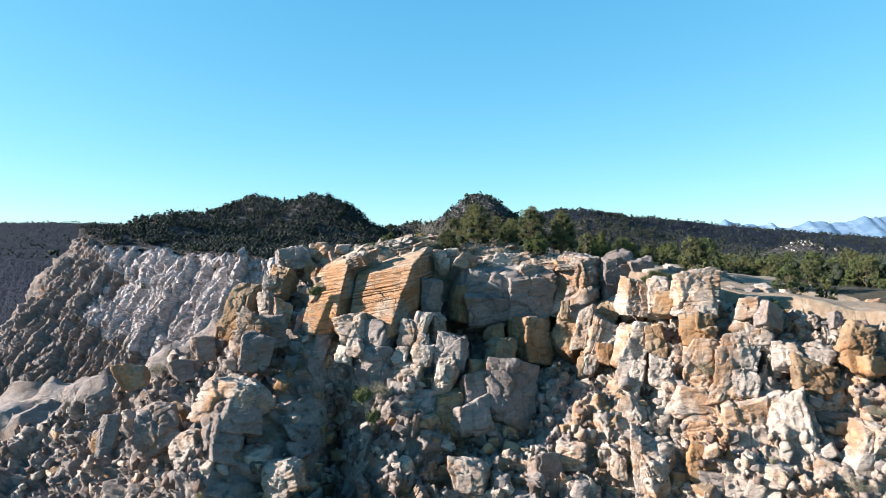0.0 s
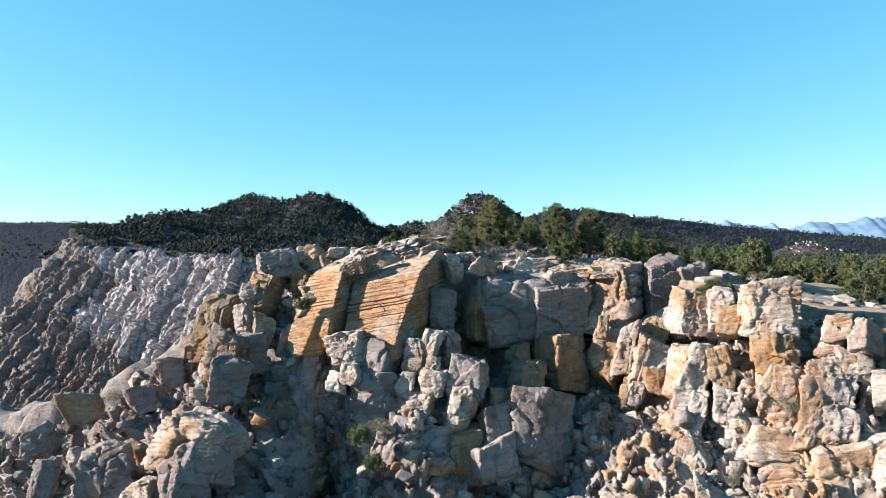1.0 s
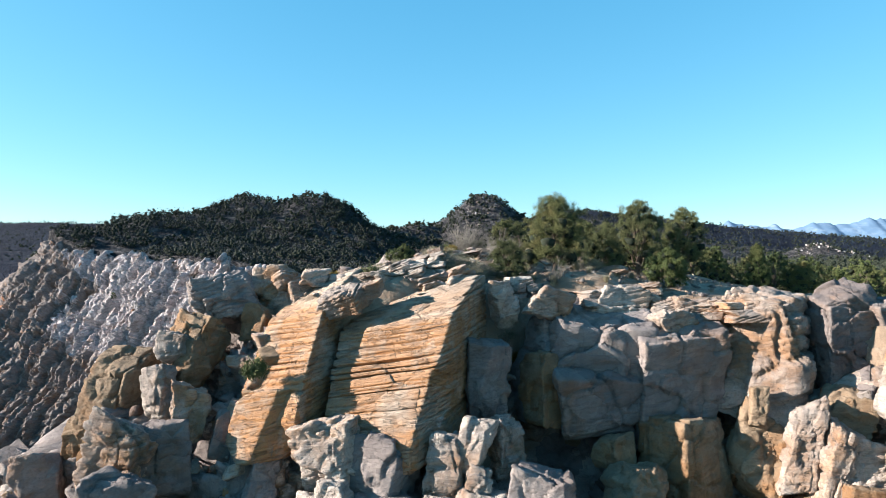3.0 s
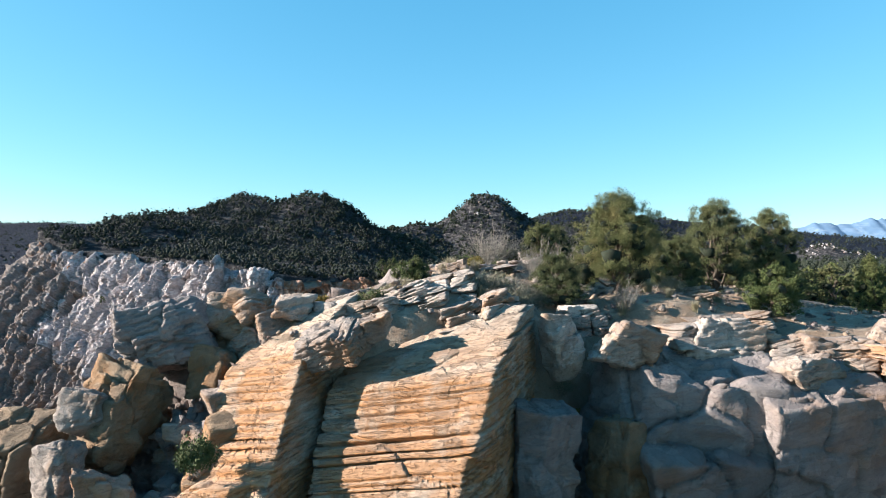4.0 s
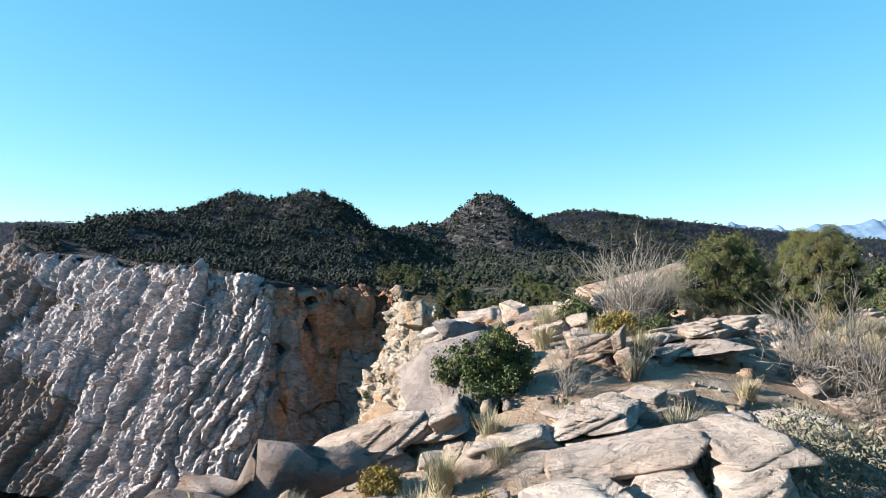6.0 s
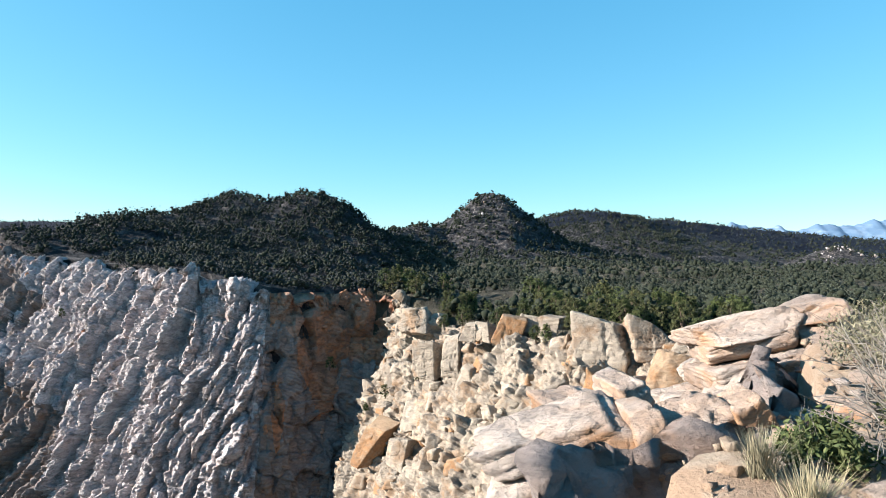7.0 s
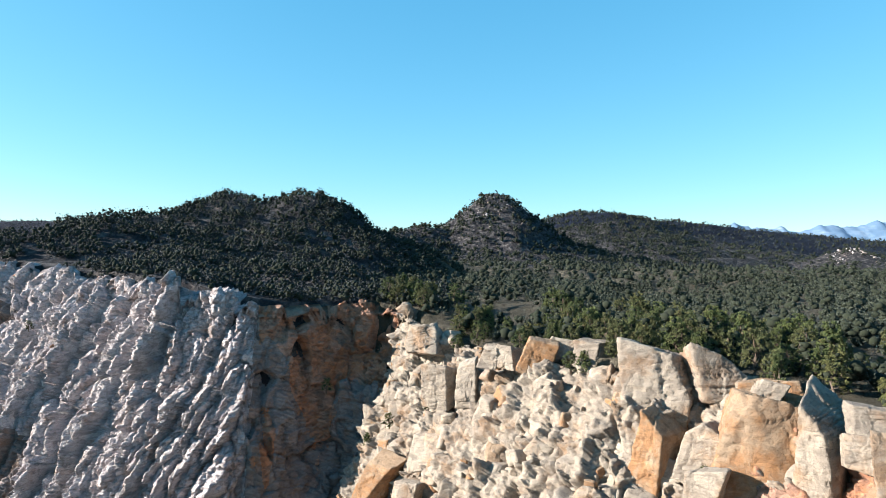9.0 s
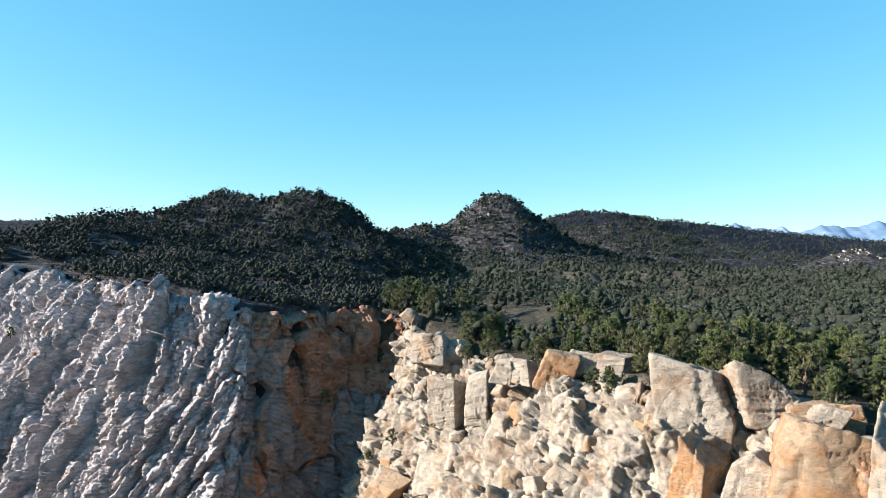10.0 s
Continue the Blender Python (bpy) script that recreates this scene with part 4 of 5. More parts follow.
rock("rock_block", (17.99, 177.19, -13.39), (9.56, 7.29, 12.59), (-6, 8, -29), "c", 201, 34, cuts=3, rough=0.02, mat=BUFF, group="canyon wall blocks")
rock("rock_block", (24.69, 173.70, -11.30), (7.43, 5.66, 6.56), (-10, 6, -14), "c", 202, 34, cuts=3, rough=0.02, mat=BUFF, group="canyon wall blocks")
rock("rock_block", (25.34, 163.32, -16.44), (10.15, 7.73, 11.60), (-12, 5, -25), "o", 203, 34, cuts=3, rough=0.02, group="canyon wall blocks")
rock("rock_block", (28.42, 157.07, -15.38), (4.26, 6.90, 12.08), (1, -5, -38), "c", 204, 34, cuts=3, rough=0.02, mat=BUFF, group="canyon wall blocks")
rock("rock_block", (29.63, 169.59, -11.53), (6.94, 5.28, 4.15), (-4, 4, -22), "o", 205, 34, cuts=3, rough=0.02, group="canyon wall blocks")
rock("rock_block", (26.75, 165.83, -11.09), (3.63, 2.77, 3.63), (-11, 20, -29), "c", 206, 34, cuts=3, rough=0.02, mat=BUFF, group="canyon wall blocks")
rock("rock_block", (30.34, 152.83, -10.58), (3.65, 2.78, 3.35), (-2, 6, -26), "c", 207, 34, cuts=3, rough=0.02, mat=BUFF, group="canyon wall blocks")
rock("rock_block", (28.85, 150.94, -13.05), (4.13, 3.15, 3.54), (-2, 4, -35), "c", 208, 34, cuts=3, rough=0.02, mat=BUFF, group="canyon wall blocks")
rock("boulder", (20.55, 167.39, -18.65), (5.15, 4.62, 8.09), (-9, 15, -37), "g", 209, 34, cuts=3, rough=0.02, mat=BUFF, group="canyon wall blocks")
rock("rock_block", (4.20, 194.17, -11.41), (5.10, 3.89, 6.57), (-5, 15, -12), "o", 210, 34, cuts=3, rough=0.02, group="canyon wall blocks")
rock("boulder", (5.68, 191.88, -14.63), (3.85, 2.93, 3.85), (-4, 25, -17), "b", 211, 34, cuts=3, rough=0.02, mat=BUFF, group="canyon wall blocks")
rock("rock_block", (-2.96, 198.75, -12.05), (3.28, 2.50, 4.11), (-7, 10, -18), "c", 212, 34, cuts=3, rough=0.02, mat=BUFF, group="canyon wall blocks")
rock("rock_block", (-0.17, 197.91, -11.89), (3.97, 3.02, 4.07), (-11, -10, -31), "c", 213, 34, cuts=3, rough=0.02, mat=BUFF, group="canyon wall blocks")
rock("boulder", (8.25, 195.02, -10.25), (4.46, 3.39, 3.47), (-3, 10, -18), "b", 214, 34, cuts=3, rough=0.02, mat=BUFF, group="canyon wall blocks")
rock("rock_block", (12.12, 191.20, -10.35), (5.25, 4.00, 4.77), (-6, 0, -37), "c", 215, 34, cuts=3, rough=0.02, mat=BUFF, group="canyon wall blocks")
rock("boulder", (13.82, 184.22, -16.51), (4.45, 4.07, 7.12), (-8, 15, -34), "g", 216, 34, cuts=3, rough=0.02, mat=BUFF, group="canyon wall blocks")
rock("boulder", (10.22, 183.09, -21.65), (4.76, 3.62, 6.34), (-8, 5, -16), "g", 217, 34, cuts=3, rough=0.02, mat=BUFF, group="canyon wall blocks")
rock("rock_block", (-6.37, 206.44, -17.96), (4.14, 4.80, 8.39), (-9, -4, -13), "c", 218, 34, cuts=3, rough=0.02, mat=BUFF, group="canyon wall blocks")
rock("rock_block", (-11.24, 211.43, -19.58), (6.24, 4.76, 7.38), (0, -6, -38), "c", 219, 34, cuts=3, rough=0.02, mat=BUFF, group="canyon wall blocks")
rock("rock_block", (-14.39, 225.88, -13.07), (8.21, 6.25, 6.31), (-7, -10, -25), "c", 220, 34, cuts=3, rough=0.02, mat=BUFF, group="canyon wall blocks")
rock("rock_block", (12.65, 173.08, -22.32), (3.95, 3.61, 6.32), (-12, 10, -27), "c", 221, 34, cuts=3, rough=0.02, mat=BUFF, group="canyon wall blocks")
rock("rock_block", (16.18, 171.85, -20.21), (4.63, 6.18, 10.81), (1, 4, -37), "o", 222, 34, cuts=3, rough=0.02, group="canyon wall blocks")
rock("boulder", (-16.86, 201.19, -36.48), (5.22, 3.98, 5.75), (-4, 5, -36), "b", 223, 34, cuts=3, rough=0.02, mat=BUFF, group="canyon wall blocks")
rock("boulder", (-8.55, 191.31, -33.52), (5.72, 4.36, 5.72), (-4, 15, -13), "g", 224, 34, cuts=3, rough=0.02, mat=BUFF, group="canyon wall blocks")
rock("boulder", (17.64, 160.93, -20.44), (4.09, 3.11, 5.45), (-9, 10, -40), "g", 225, 34, cuts=3, rough=0.02, mat=BUFF, group="canyon wall blocks")
rock("rock_block", (30.16, 147.14, -13.63), (4.99, 3.80, 6.37), (-11, 4, -24), "c", 226, 34, cuts=3, rough=0.02, mat=BUFF, group="canyon wall blocks")
rock("rock_block", (-11.97, 206.74, -30.26), (7.63, 5.81, 7.63), (-12, 10, -37), "c", 227, 34, cuts=3, rough=0.02, mat=BUFF, group="canyon wall blocks")
rock("rock_block", (-0.46, 198.05, -22.55), (4.58, 3.49, 6.10), (-5, 10, -12), "o", 228, 34, cuts=3, rough=0.02, group="canyon wall blocks")
rock("rock_block", (3.23, 189.18, -24.76), (5.15, 3.92, 5.61), (-6, -8, -28), "c", 229, 34, cuts=3, rough=0.02, mat=BUFF, group="canyon wall blocks")
rock("rock_block", (-23.07, 213.58, -38.38), (5.77, 5.27, 9.23), (-3, 20, -37), "o", 230, 34, cuts=3, rough=0.02, group="canyon wall blocks")

# ---- ledges on top of the fin ----
def ledge(x, y, z, w, d, h, turn=0, seed=1, tilt=0, kind="l", n=26, beds=0.14, size=0.2):
    if h < 1.2 and x < 5:
        z = max(z, ground_z(x, y) + 0.10 * h)
    rock("rock_ledge", (x, y, z), (w, d, h), (-4, tilt - 7, turn), kind, seed, n, beds=beds, bed_size=size, rough=0.05, cuts=5, label="thin-bedded cream sandstone ledge on the rim", group="rim ledges")


rock("layered_rock", (-12.0, 67.0, -1.0), (3.2, 3.0, 2.6), (-4, -17, -20), "l", 301, 40)
ledge(-6.0, 66.9, -0.3, 2.5, 1.9, 0.9, -8, 302, -9, n=32)
ledge(-3.1, 65.6, -0.2, 3.0, 2.4, 1.1, 6, 303, -9, n=36)
ledge(-7.3, 65.5, -0.55, 2.4, 1.8, 0.9, -14, 296, -4)
ledge(-5.3, 66.1, -0.25, 2.2, 1.6, 0.8, -4, 297, -5)
ledge(-8.4, 67.7, -0.45, 2.4, 1.8, 0.9, -18, 298, -5)
ledge(-4.4, 67.6, 0.0, 2.6, 1.8, 0.9, -8, 299, -5)
ledge(-7.5, 71.2, 0.2, 2.6, 1.8, 0.8, 10, 304, -10)
ledge(-5.2, 69.6, 0.5, 2.8, 1.6, 0.7, -5, 305, -6)
ledge(-4.2, 70.4, 0.7, 1.8, 1.4, 0.5, 15, 306, -6)
ledge(-2.4, 74.6, 0.8, 3.2, 2.0, 0.6, -8, 307, -3)
ledge(-0.8, 76.3, 1.0, 3.0, 1.6, 0.5, 12, 308, -3)
ledge(-3.8, 77.0, 1.2, 1.6, 1.2, 0.6, 5, 309, -10)
ledge(-5.6, 81.8, -0.1, 3.8, 3.4, 2.6, -6, 310, -8, n=40)
ledge(-3.2, 81.9, 0.6, 2.4, 2.2, 1.5, 8, 311, -10, n=30)
ledge(-1.2, 82.4, 0.5, 2.2, 2.2, 1.2, -4, 312, -8)
ledge(-4.6, 84.0, 0.2, 3.0, 2.6, 1.4, 20, 313, -4, n=30)
ledge(2.2, 91.0, 1.2, 5.0, 4.5, 1.8, -6, 314, -8, n=36)
ledge(1.6, 90.6, -1.2, 5.4, 4.5, 3.4, -6, 315, -6, "c", 36, 0.05, 0.5)
ledge(7.2, 103.6, -2.2, 4.6, 4.6, 4.0, -12, 316, -12, "c", 56, 0.07, 0.36)
ledge(9.2, 100.5, -1.4, 4.4, 5.0, 4.6, 4, 317, -10, "c", 56, 0.06, 0.4)
ledge(4.8, 97.0, -0.8, 3.6, 4.0, 3.2, 10, 318, -8, "c", 50, 0.07, 0.32)
ledge(6.0, 66.5, -1.2, 4.4, 3.0, 1.0, 10, 319, 4, n=32)
ledge(9.5, 65.2, -1.6, 4.0, 2.4, 1.0, -10, 320, 5, n=30)
ledge(12.6, 64.2, -1.6, 3.4, 2.2, 1.0, 6, 321, 4)
ledge(7.4, 68.4, -0.8, 3.8, 2.0, 0.8, -6, 322, 3)
ledge(1.0, 66.4, -0.6, 1.6, 1.6, 1.0, 14, 323, 2)
shelf = np.random.default_rng(350)
for k in range(28):
    x, y = shelf.uniform(-9, 7), shelf.uniform(66, 91)
    if signed_edge(np.array([x]), np.array([y]))[0] > 0.9:
        w = shelf.uniform(1.2, 2.7)
        ledge(x, y, ground_z(x, y) + 0.02, w, w * shelf.uniform(0.55, 0.8), shelf.uniform(0.45, 0.8), shelf.normal(-8, 12), 351 + k, -4)
rock("rock_block", (-8.8, 66.4, -0.6), (2.1, 1.6, 1.4), (-5, 4, 28), "c", 330, 18, label="pale angular sandstone block standing on the rim")
rock("boulder", (-10.0, 66.2, -0.9), (0.9, 0.8, 0.8), (0, 10, 20), "o", 331, 12)

# loose stones on the front slope: larger ones singly, grit and chips as one scree
rng = np.random.default_rng(21)
face = bpy.data.objects["cliff_front"].data
spots = np.empty(len(face.vertices) * 3, np.float32)
face.vertices.foreach_get("co", spots)
spots = spots.reshape(-1, 3)
near = spots[(np.abs(spots[:, 0]) < 44) & (spots[:, 1] < 67) & (spots[:, 2] > -24)]
kinds = [("g", 401), ("g", 402), ("c", 403), ("c", 404), ("d", 405), ("c", 406), ("o", 407), ("d", 408), ("g", 409), ("b", 410), ("c", 411), ("d", 412), ("c", 413), ("g", 414), ("c", 415), ("d", 416)]
moulds = [rock("boulder", (0, 0, -200 - k), (1.0, 0.85, 0.75), (0, 0, 0), kind, seed, 14, label="angular fallen sandstone block on the rocky slope", group="fallen blocks") for k, (kind, seed) in enumerate(kinds)]
for k in range(230):
    at = near[rng.integers(len(near))]
    size = 0.8 + 1.7 * rng.random() ** 2.2
    turn = pose(*(at - (0, -0.15, 0.05 * size)), *rng.normal(0, 12, 2), rng.normal(-18, 16) + 90 * rng.integers(4))
    if k < len(moulds):
        ob = moulds[k]
        ob.matrix_world = turn
    else:
        ob = copy_thing(moulds[rng.integers(len(moulds))], turn)
    ob.scale = size * rng.uniform(0.75, 1.25, 3)


def rubble(name, centres, low, high, seed, mats, label, yaw=-18):
    """Angular blocks too many to count, lying along the joints of the slope."""
    r = np.random.default_rng(seed)
    shapes = [rock_shape(1.0, 0.85, 0.75, seed + k, 6, beds=0.03, bed_size=0.22, cuts=4, square=14.0, rough=0.02) for k in range(14)]
    pieces, index = [], []
    for c in centres:
        p, f = shapes[r.integers(14)]
        turn = np.array(Euler((*np.radians(r.normal(0, 14, 2)), math.radians(r.normal(yaw, 18) + 90 * r.integers(4)))).to_matrix())
        pieces.append((p * (low + (high - low) * r.random() ** 2.6) * r.uniform(0.7, 1.35, 3) @ turn.T + c, f))
        index.append(np.full(len(f), r.integers(len(mats))))
    return tagged(new(name, mesh_of(name, *joined(pieces), mats, False, np.concatenate(index))), label, "rubble", kind="stuff")


def joined(pieces):
    verts, faces, at = [], [], 0
    for p, q in pieces:
        verts.append(p)
        faces.append(q + at)
        at += len(p)
    return np.concatenate(verts), np.concatenate(faces)


def scree(name, centres, low, high, seed, mats, label):
    r = np.random.default_rng(seed)
    p0, f0 = shell(2)
    n = len(centres)
    p = np.repeat(p0[None], n, 0) * r.uniform(0.55, 1.0, (n, len(p0), 1))
    q = r.normal(size=(n, 3, 3))
    q, _ = np.linalg.qr(q)
    size = (low + (high - low) * r.random(n) ** 2.5)[:, None, None] * r.uniform(0.6, 1.2, (n, 1, 3))
    p = np.einsum("nij,nkj->nki", q, p * size) + centres[:, None]
    faces = (f0[None] + (np.arange(n) * len(p0))[:, None, None]).reshape(-1, 4)
    index = np.repeat(r.integers(0, len(mats), n), len(f0))
    return tagged(new(name, mesh_of(name, p.reshape(-1, 3), faces, mats, False, index)), label, "scree", kind="stuff")


rubble("fallen_rubble", near[rng.integers(len(near), size=1300)] + (0, 0.1, 0), 0.35, 1.5, 25, [GREY, CREAM, CREAM, ORANGE], "angular tan and grey blocks covering the front slope")
face = bpy.data.objects["cliff_east"].data
wall = np.empty(len(face.vertices) * 3, np.float32)
face.vertices.foreach_get("co", wall)
wall = wall.reshape(-1, 3)
wall = wall[(wall[:, 2] > -48) & (wall[:, 1] > 128)]
rubble("canyon_wall_rubble", wall[rng.integers(len(wall), size=900)] + (0.8, 0.8, 0), 0.9, 4.0, 26, [BUFF, BUFF, BUFF, ORANGE], "angular buff blocks breaking out of the canyon wall", -42)
low_spots = near[near[:, 2] < -5 + 2 * rng.random(len(near))]
scree("scree", low_spots[rng.integers(len(low_spots), size=4600)] + rng.normal(size=(4600, 3)) * 0.25, 0.07, 0.5, 22, [GREY, CREAM, TALUS], "loose grey and tan stones covering the slope")
tx, ty = rng.uniform(-12, 18, 5200), rng.uniform(62, 100, 5200)
keep = signed_edge(tx, ty) > 0.3
tx, ty = tx[keep], ty[keep]
scree("rim_gravel", np.stack([tx, ty, land(tx, ty)], 1), 0.03, 0.17, 23, [CREAM, SOIL, GREY], "pale stone chips strewn over the rim")

for k in range(70):
    x, y = rng.uniform(-11, 12), rng.uniform(64.5, 92)
    if signed_edge(np.array([x]), np.array([y]))[0] > 0.8:
        s = 0.35 + 0.9 * rng.random() ** 2
        rock("flat_stone", (x, y, ground_z(x, y) + 0.06 * s), (1.2 * s, 0.9 * s, 0.42 * s), (rng.uniform(-10, 4), rng.uniform(-12, 6), rng.uniform(0, 360)), "l" if k % 3 else "c", 700 + k, 8, bed_size=0.3, label="flat cream sandstone slab lying on the soil", group="flat stones")
for k in range(60):
    x, y = rng.uniform(14, 40), rng.uniform(50, 72)
    if signed_edge(np.array([x]), np.array([y]))[0] > 0.6:
        s = 0.5 + 1.6 * rng.random() ** 2
        rock("flat_stone", (x, y, ground_z(x, y) + 0.06 * s), (1.3 * s, 1.0 * s, 0.5 * s), (rng.uniform(-10, 4), rng.uniform(-12, 6), rng.uniform(0, 360)), "lcg"[k % 3], 800 + k, 8, bed_size=0.3, label="flat cream sandstone slab lying on the soil", group="flat stones")

# pale outcrops on the cone-shaped hill, the rounded hill and the far knob
oc = np.concatenate([np.stack([rng.normal(42, 18, 45), rng.normal(800, 22, 45)], 1), np.stack([rng.normal(522, 24, 110), rng.normal(930, 14, 110)], 1)])
scree("hill_outcrops", np.stack([oc[:, 0], oc[:, 1], land(oc[:, 0], oc[:, 1]) + 0.4], 1), 0.4, 1.7, 24, [GREY, RIBBED], "pale rock outcrops showing between the hillside scrub")


# ---- plants ----
def leaves(centres, spread, each, length, width, seed):
    """Small leaf quads scattered round clump centres."""
    r = np.random.default_rng(seed)
    n = len(centres) * each
    at = np.repeat(centres, each, 0) + r.normal(size=(n, 3)) * np.repeat(np.broadcast_to(spread, (len(centres),)), each)[:, None] * (1, 1, 0.8)
    a = r.normal(size=(n, 3)) + (0, 0, 0.5)
    a /= np.linalg.norm(a, axis=1)[:, None]
    b = np.cross(a, r.normal(size=(n, 3)))
    b /= np.linalg.norm(b, axis=1)[:, None]
    size = r.uniform(0.6, 1.3, n)[:, None]
    a, b = a * length * size, b * width * size
    p = np.stack([at - a * 0.5 - b * 0.3, at - a * 0.1 + b * 0.5, at + a * 0.5 + b * 0.1, at + a * 0.1 - b * 0.5], 1)
    return p.reshape(-1, 3), np.arange(n * 4).reshape(-1, 4)


def tube(path, radii, sides=5):
    path = np.asarray(path, float)
    ring = np.linspace(0, 2 * math.pi, sides, endpoint=False)
    way = np.gradient(path, axis=0)
    way /= np.linalg.norm(way, axis=1)[:, None] + 1e-9
    u = np.cross(way, (0.31, 0.87, 0.12))
    u /= np.linalg.norm(u, axis=1)[:, None] + 1e-9
    v = np.cross(way, u)
    r = np.asarray(radii)[:, None, None]
    p = path[:, None] + r * (np.cos(ring)[None, :, None] * u[:, None] + np.sin(ring)[None, :, None] * v[:, None])
    k = np.arange(len(path) - 1)[:, None] * sides
    j = np.arange(sides)[None]
    n = (j + 1) % sides
    q = np.stack([k + j, k + n, k + sides + n, k + sides + j], -1).reshape(-1, 4)
    return p.reshape(-1, 3), q


def bent(a, b, seed, sag=0.12, n=6):
    r = np.random.default_rng(seed)
    f = np.linspace(0, 1, n)[:, None]
    a, b = np.asarray(a, float), np.asarray(b, float)
    wob = r.normal(size=(n, 3)) * np.linalg.norm(b - a) * sag * np.sin(f * math.pi)
    return a * (1 - f) + b * f + wob


def crown_lobes(h, w, seed, lobes, pointed):
    r = np.random.default_rng(seed)
    out = []
    for k in range(lobes):
        f = (k + r.random()) / lobes
        ang = k * 2.4 + r.uniform(-0.4, 0.4)
        reach = w / 2 * ((1 - f) ** 0.8 if pointed else math.sqrt(max(0.05, 1 - (1.5 * f - 0.45) ** 2))) * r.uniform(0.35, 0.75)
        out.append((np.array((math.cos(ang) * reach, math.sin(ang) * reach, h * (0.16 + 0.74 * f))), w * r.uniform(0.15, 0.27) * (1 - 0.4 * f)))
    return out


ICO = []


def clumps_of(centres, radii, seed):
    """Lumpy leaf masses: a jittered twenty-sided solid round each centre."""
    if not ICO:
        bm = bmesh.new()
        bmesh.ops.create_icosphere(bm, subdivisions=1, radius=1.0)
        ICO.extend((np.array([v.co for v in bm.verts]), np.array([[v.index for v in f.verts] for f in bm.faces])))
        bm.free()
    r = np.random.default_rng(seed)
    n = len(centres)
    p = centres[:, None] + ICO[0][None] * r.uniform(0.6, 1.25, (n, len(ICO[0]), 1)) * np.asarray(radii).reshape(-1, 1, 1) * (1, 1, 0.85)
    q = ICO[1][None] + (np.arange(n) * len(ICO[0]))[:, None, None]
    q = q.reshape(-1, 3)
    return p.reshape(-1, 3), q


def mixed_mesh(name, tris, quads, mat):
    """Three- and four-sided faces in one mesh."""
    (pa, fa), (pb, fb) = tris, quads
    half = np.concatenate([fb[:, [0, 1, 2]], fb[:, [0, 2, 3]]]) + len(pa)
    # Three-sided faces are the cores and take the shade-dark colour.
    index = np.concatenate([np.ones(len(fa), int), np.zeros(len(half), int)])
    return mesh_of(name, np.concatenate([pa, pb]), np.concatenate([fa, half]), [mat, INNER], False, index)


def tree_meshes(h, w, seed, lobes=14, pointed=False, clumps=16, each=70, leaf=(0.10, 0.045), mat=None, far=False):
    """Trunk with limbs, and crown."""
    r = np.random.default_rng(seed)
    lob = crown_lobes(h, w, seed, lobes, pointed)
    wood = [tube(bent((0, 0, -0.3), (r.normal() * 0.15, r.normal() * 0.15, h * 0.75), seed, 0.05, 8), np.linspace(0.055, 0.012, 8) * h * 0.75, 7)]
    centres, limbs = [], []
    for k, (c, s) in enumerate(lob):
        base = np.array((0, 0, max(0.1, c[2] * 0.45)))
        limb = [tube(bent(base, c, seed + k, 0.1), np.linspace(0.016, 0.005, 6) * h, 3 if far else 5)]
        d = r.normal(size=(clumps, 3))
        d /= np.linalg.norm(d, axis=1)[:, None]
        d[:, 2] = d[:, 2] * 0.85 + 0.1
        ends = c + d * s * r.uniform(0.55, 1.15, (clumps, 1))
        for e in ends[:0 if far else 4]:
            limb.append(tube(bent(c, e, seed + k, 0.1, 4), np.linspace(0.004, 0.0015, 4) * h, 3))
        limbs.append(limb)
        centres.append(ends)
    centres = np.concatenate(centres)
    p, q = leaves(centres, 0.036 * w ** 0.7, each, *leaf, seed)
    if far:
        wood += [piece for limb in limbs for piece in limb]
        limbs = []
    trunk = mesh_of("trunk", *joined(wood), BARK, True)
    boughs = [mesh_of("limb", *joined(limb), BARK, True) for limb in limbs]
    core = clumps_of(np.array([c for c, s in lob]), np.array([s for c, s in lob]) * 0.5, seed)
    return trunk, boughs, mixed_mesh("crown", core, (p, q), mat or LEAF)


def tree(name, at, meshes, turn=0, scale=(1, 1, 1), label="", group="trees on the rim"):
    top = new(name)
    trunk = part("trunk", meshes[0], top)
    for me in meshes[1]:
        part("limb", me, trunk)
    part("crown", meshes[2], top)
    top.matrix_world = pose(*at, 0, 0, turn)
    top.scale = scale
    return tagged(top, label, "tree", group)


def settle(x, y, sink=0.1):
    return x, y, ground_z(x, y) - sink


BIG = tree_meshes(4.6, 4.4, 61, 24, False, 22, 150, (0.060, 0.030))
ROUND = tree_meshes(3.2, 3.4, 62, 18, False, 20, 130, (0.058, 0.030))
SPIRE = tree_meshes(3.4, 3.0, 63, 20, True, 18, 120, (0.07, 0.030), PINE)
LOOSE = tree_meshes(4.6, 3.8, 64, 22, False, 18, 130, (0.060, 0.030))
LOW = tree_meshes(2.1, 2.4, 65, 14, False, 18, 110, (0.065, 0.030), PINE)
MID = [tree_meshes(4.2, 3.6, 80 + k, 11, k == 2, 12, 34, (0.15, 0.08), LEAF if k % 2 else PINE, True) for k in range(4)]
JUNIPER, PINYON = "olive-green juniper growing on the sandstone rim", "bushy dark green pinyon pine on the rim"
tree("juniper_tree", settle(3.6, 71.2), BIG, 20, (1, 1, 1.05), "tall gnarled juniper with bare inner branches on the rim")
tree("juniper_tree", settle(0.4, 69.2), ROUND, 130, (0.8, 0.8, 0.8), "low spreading olive juniper beside a dead shrub")
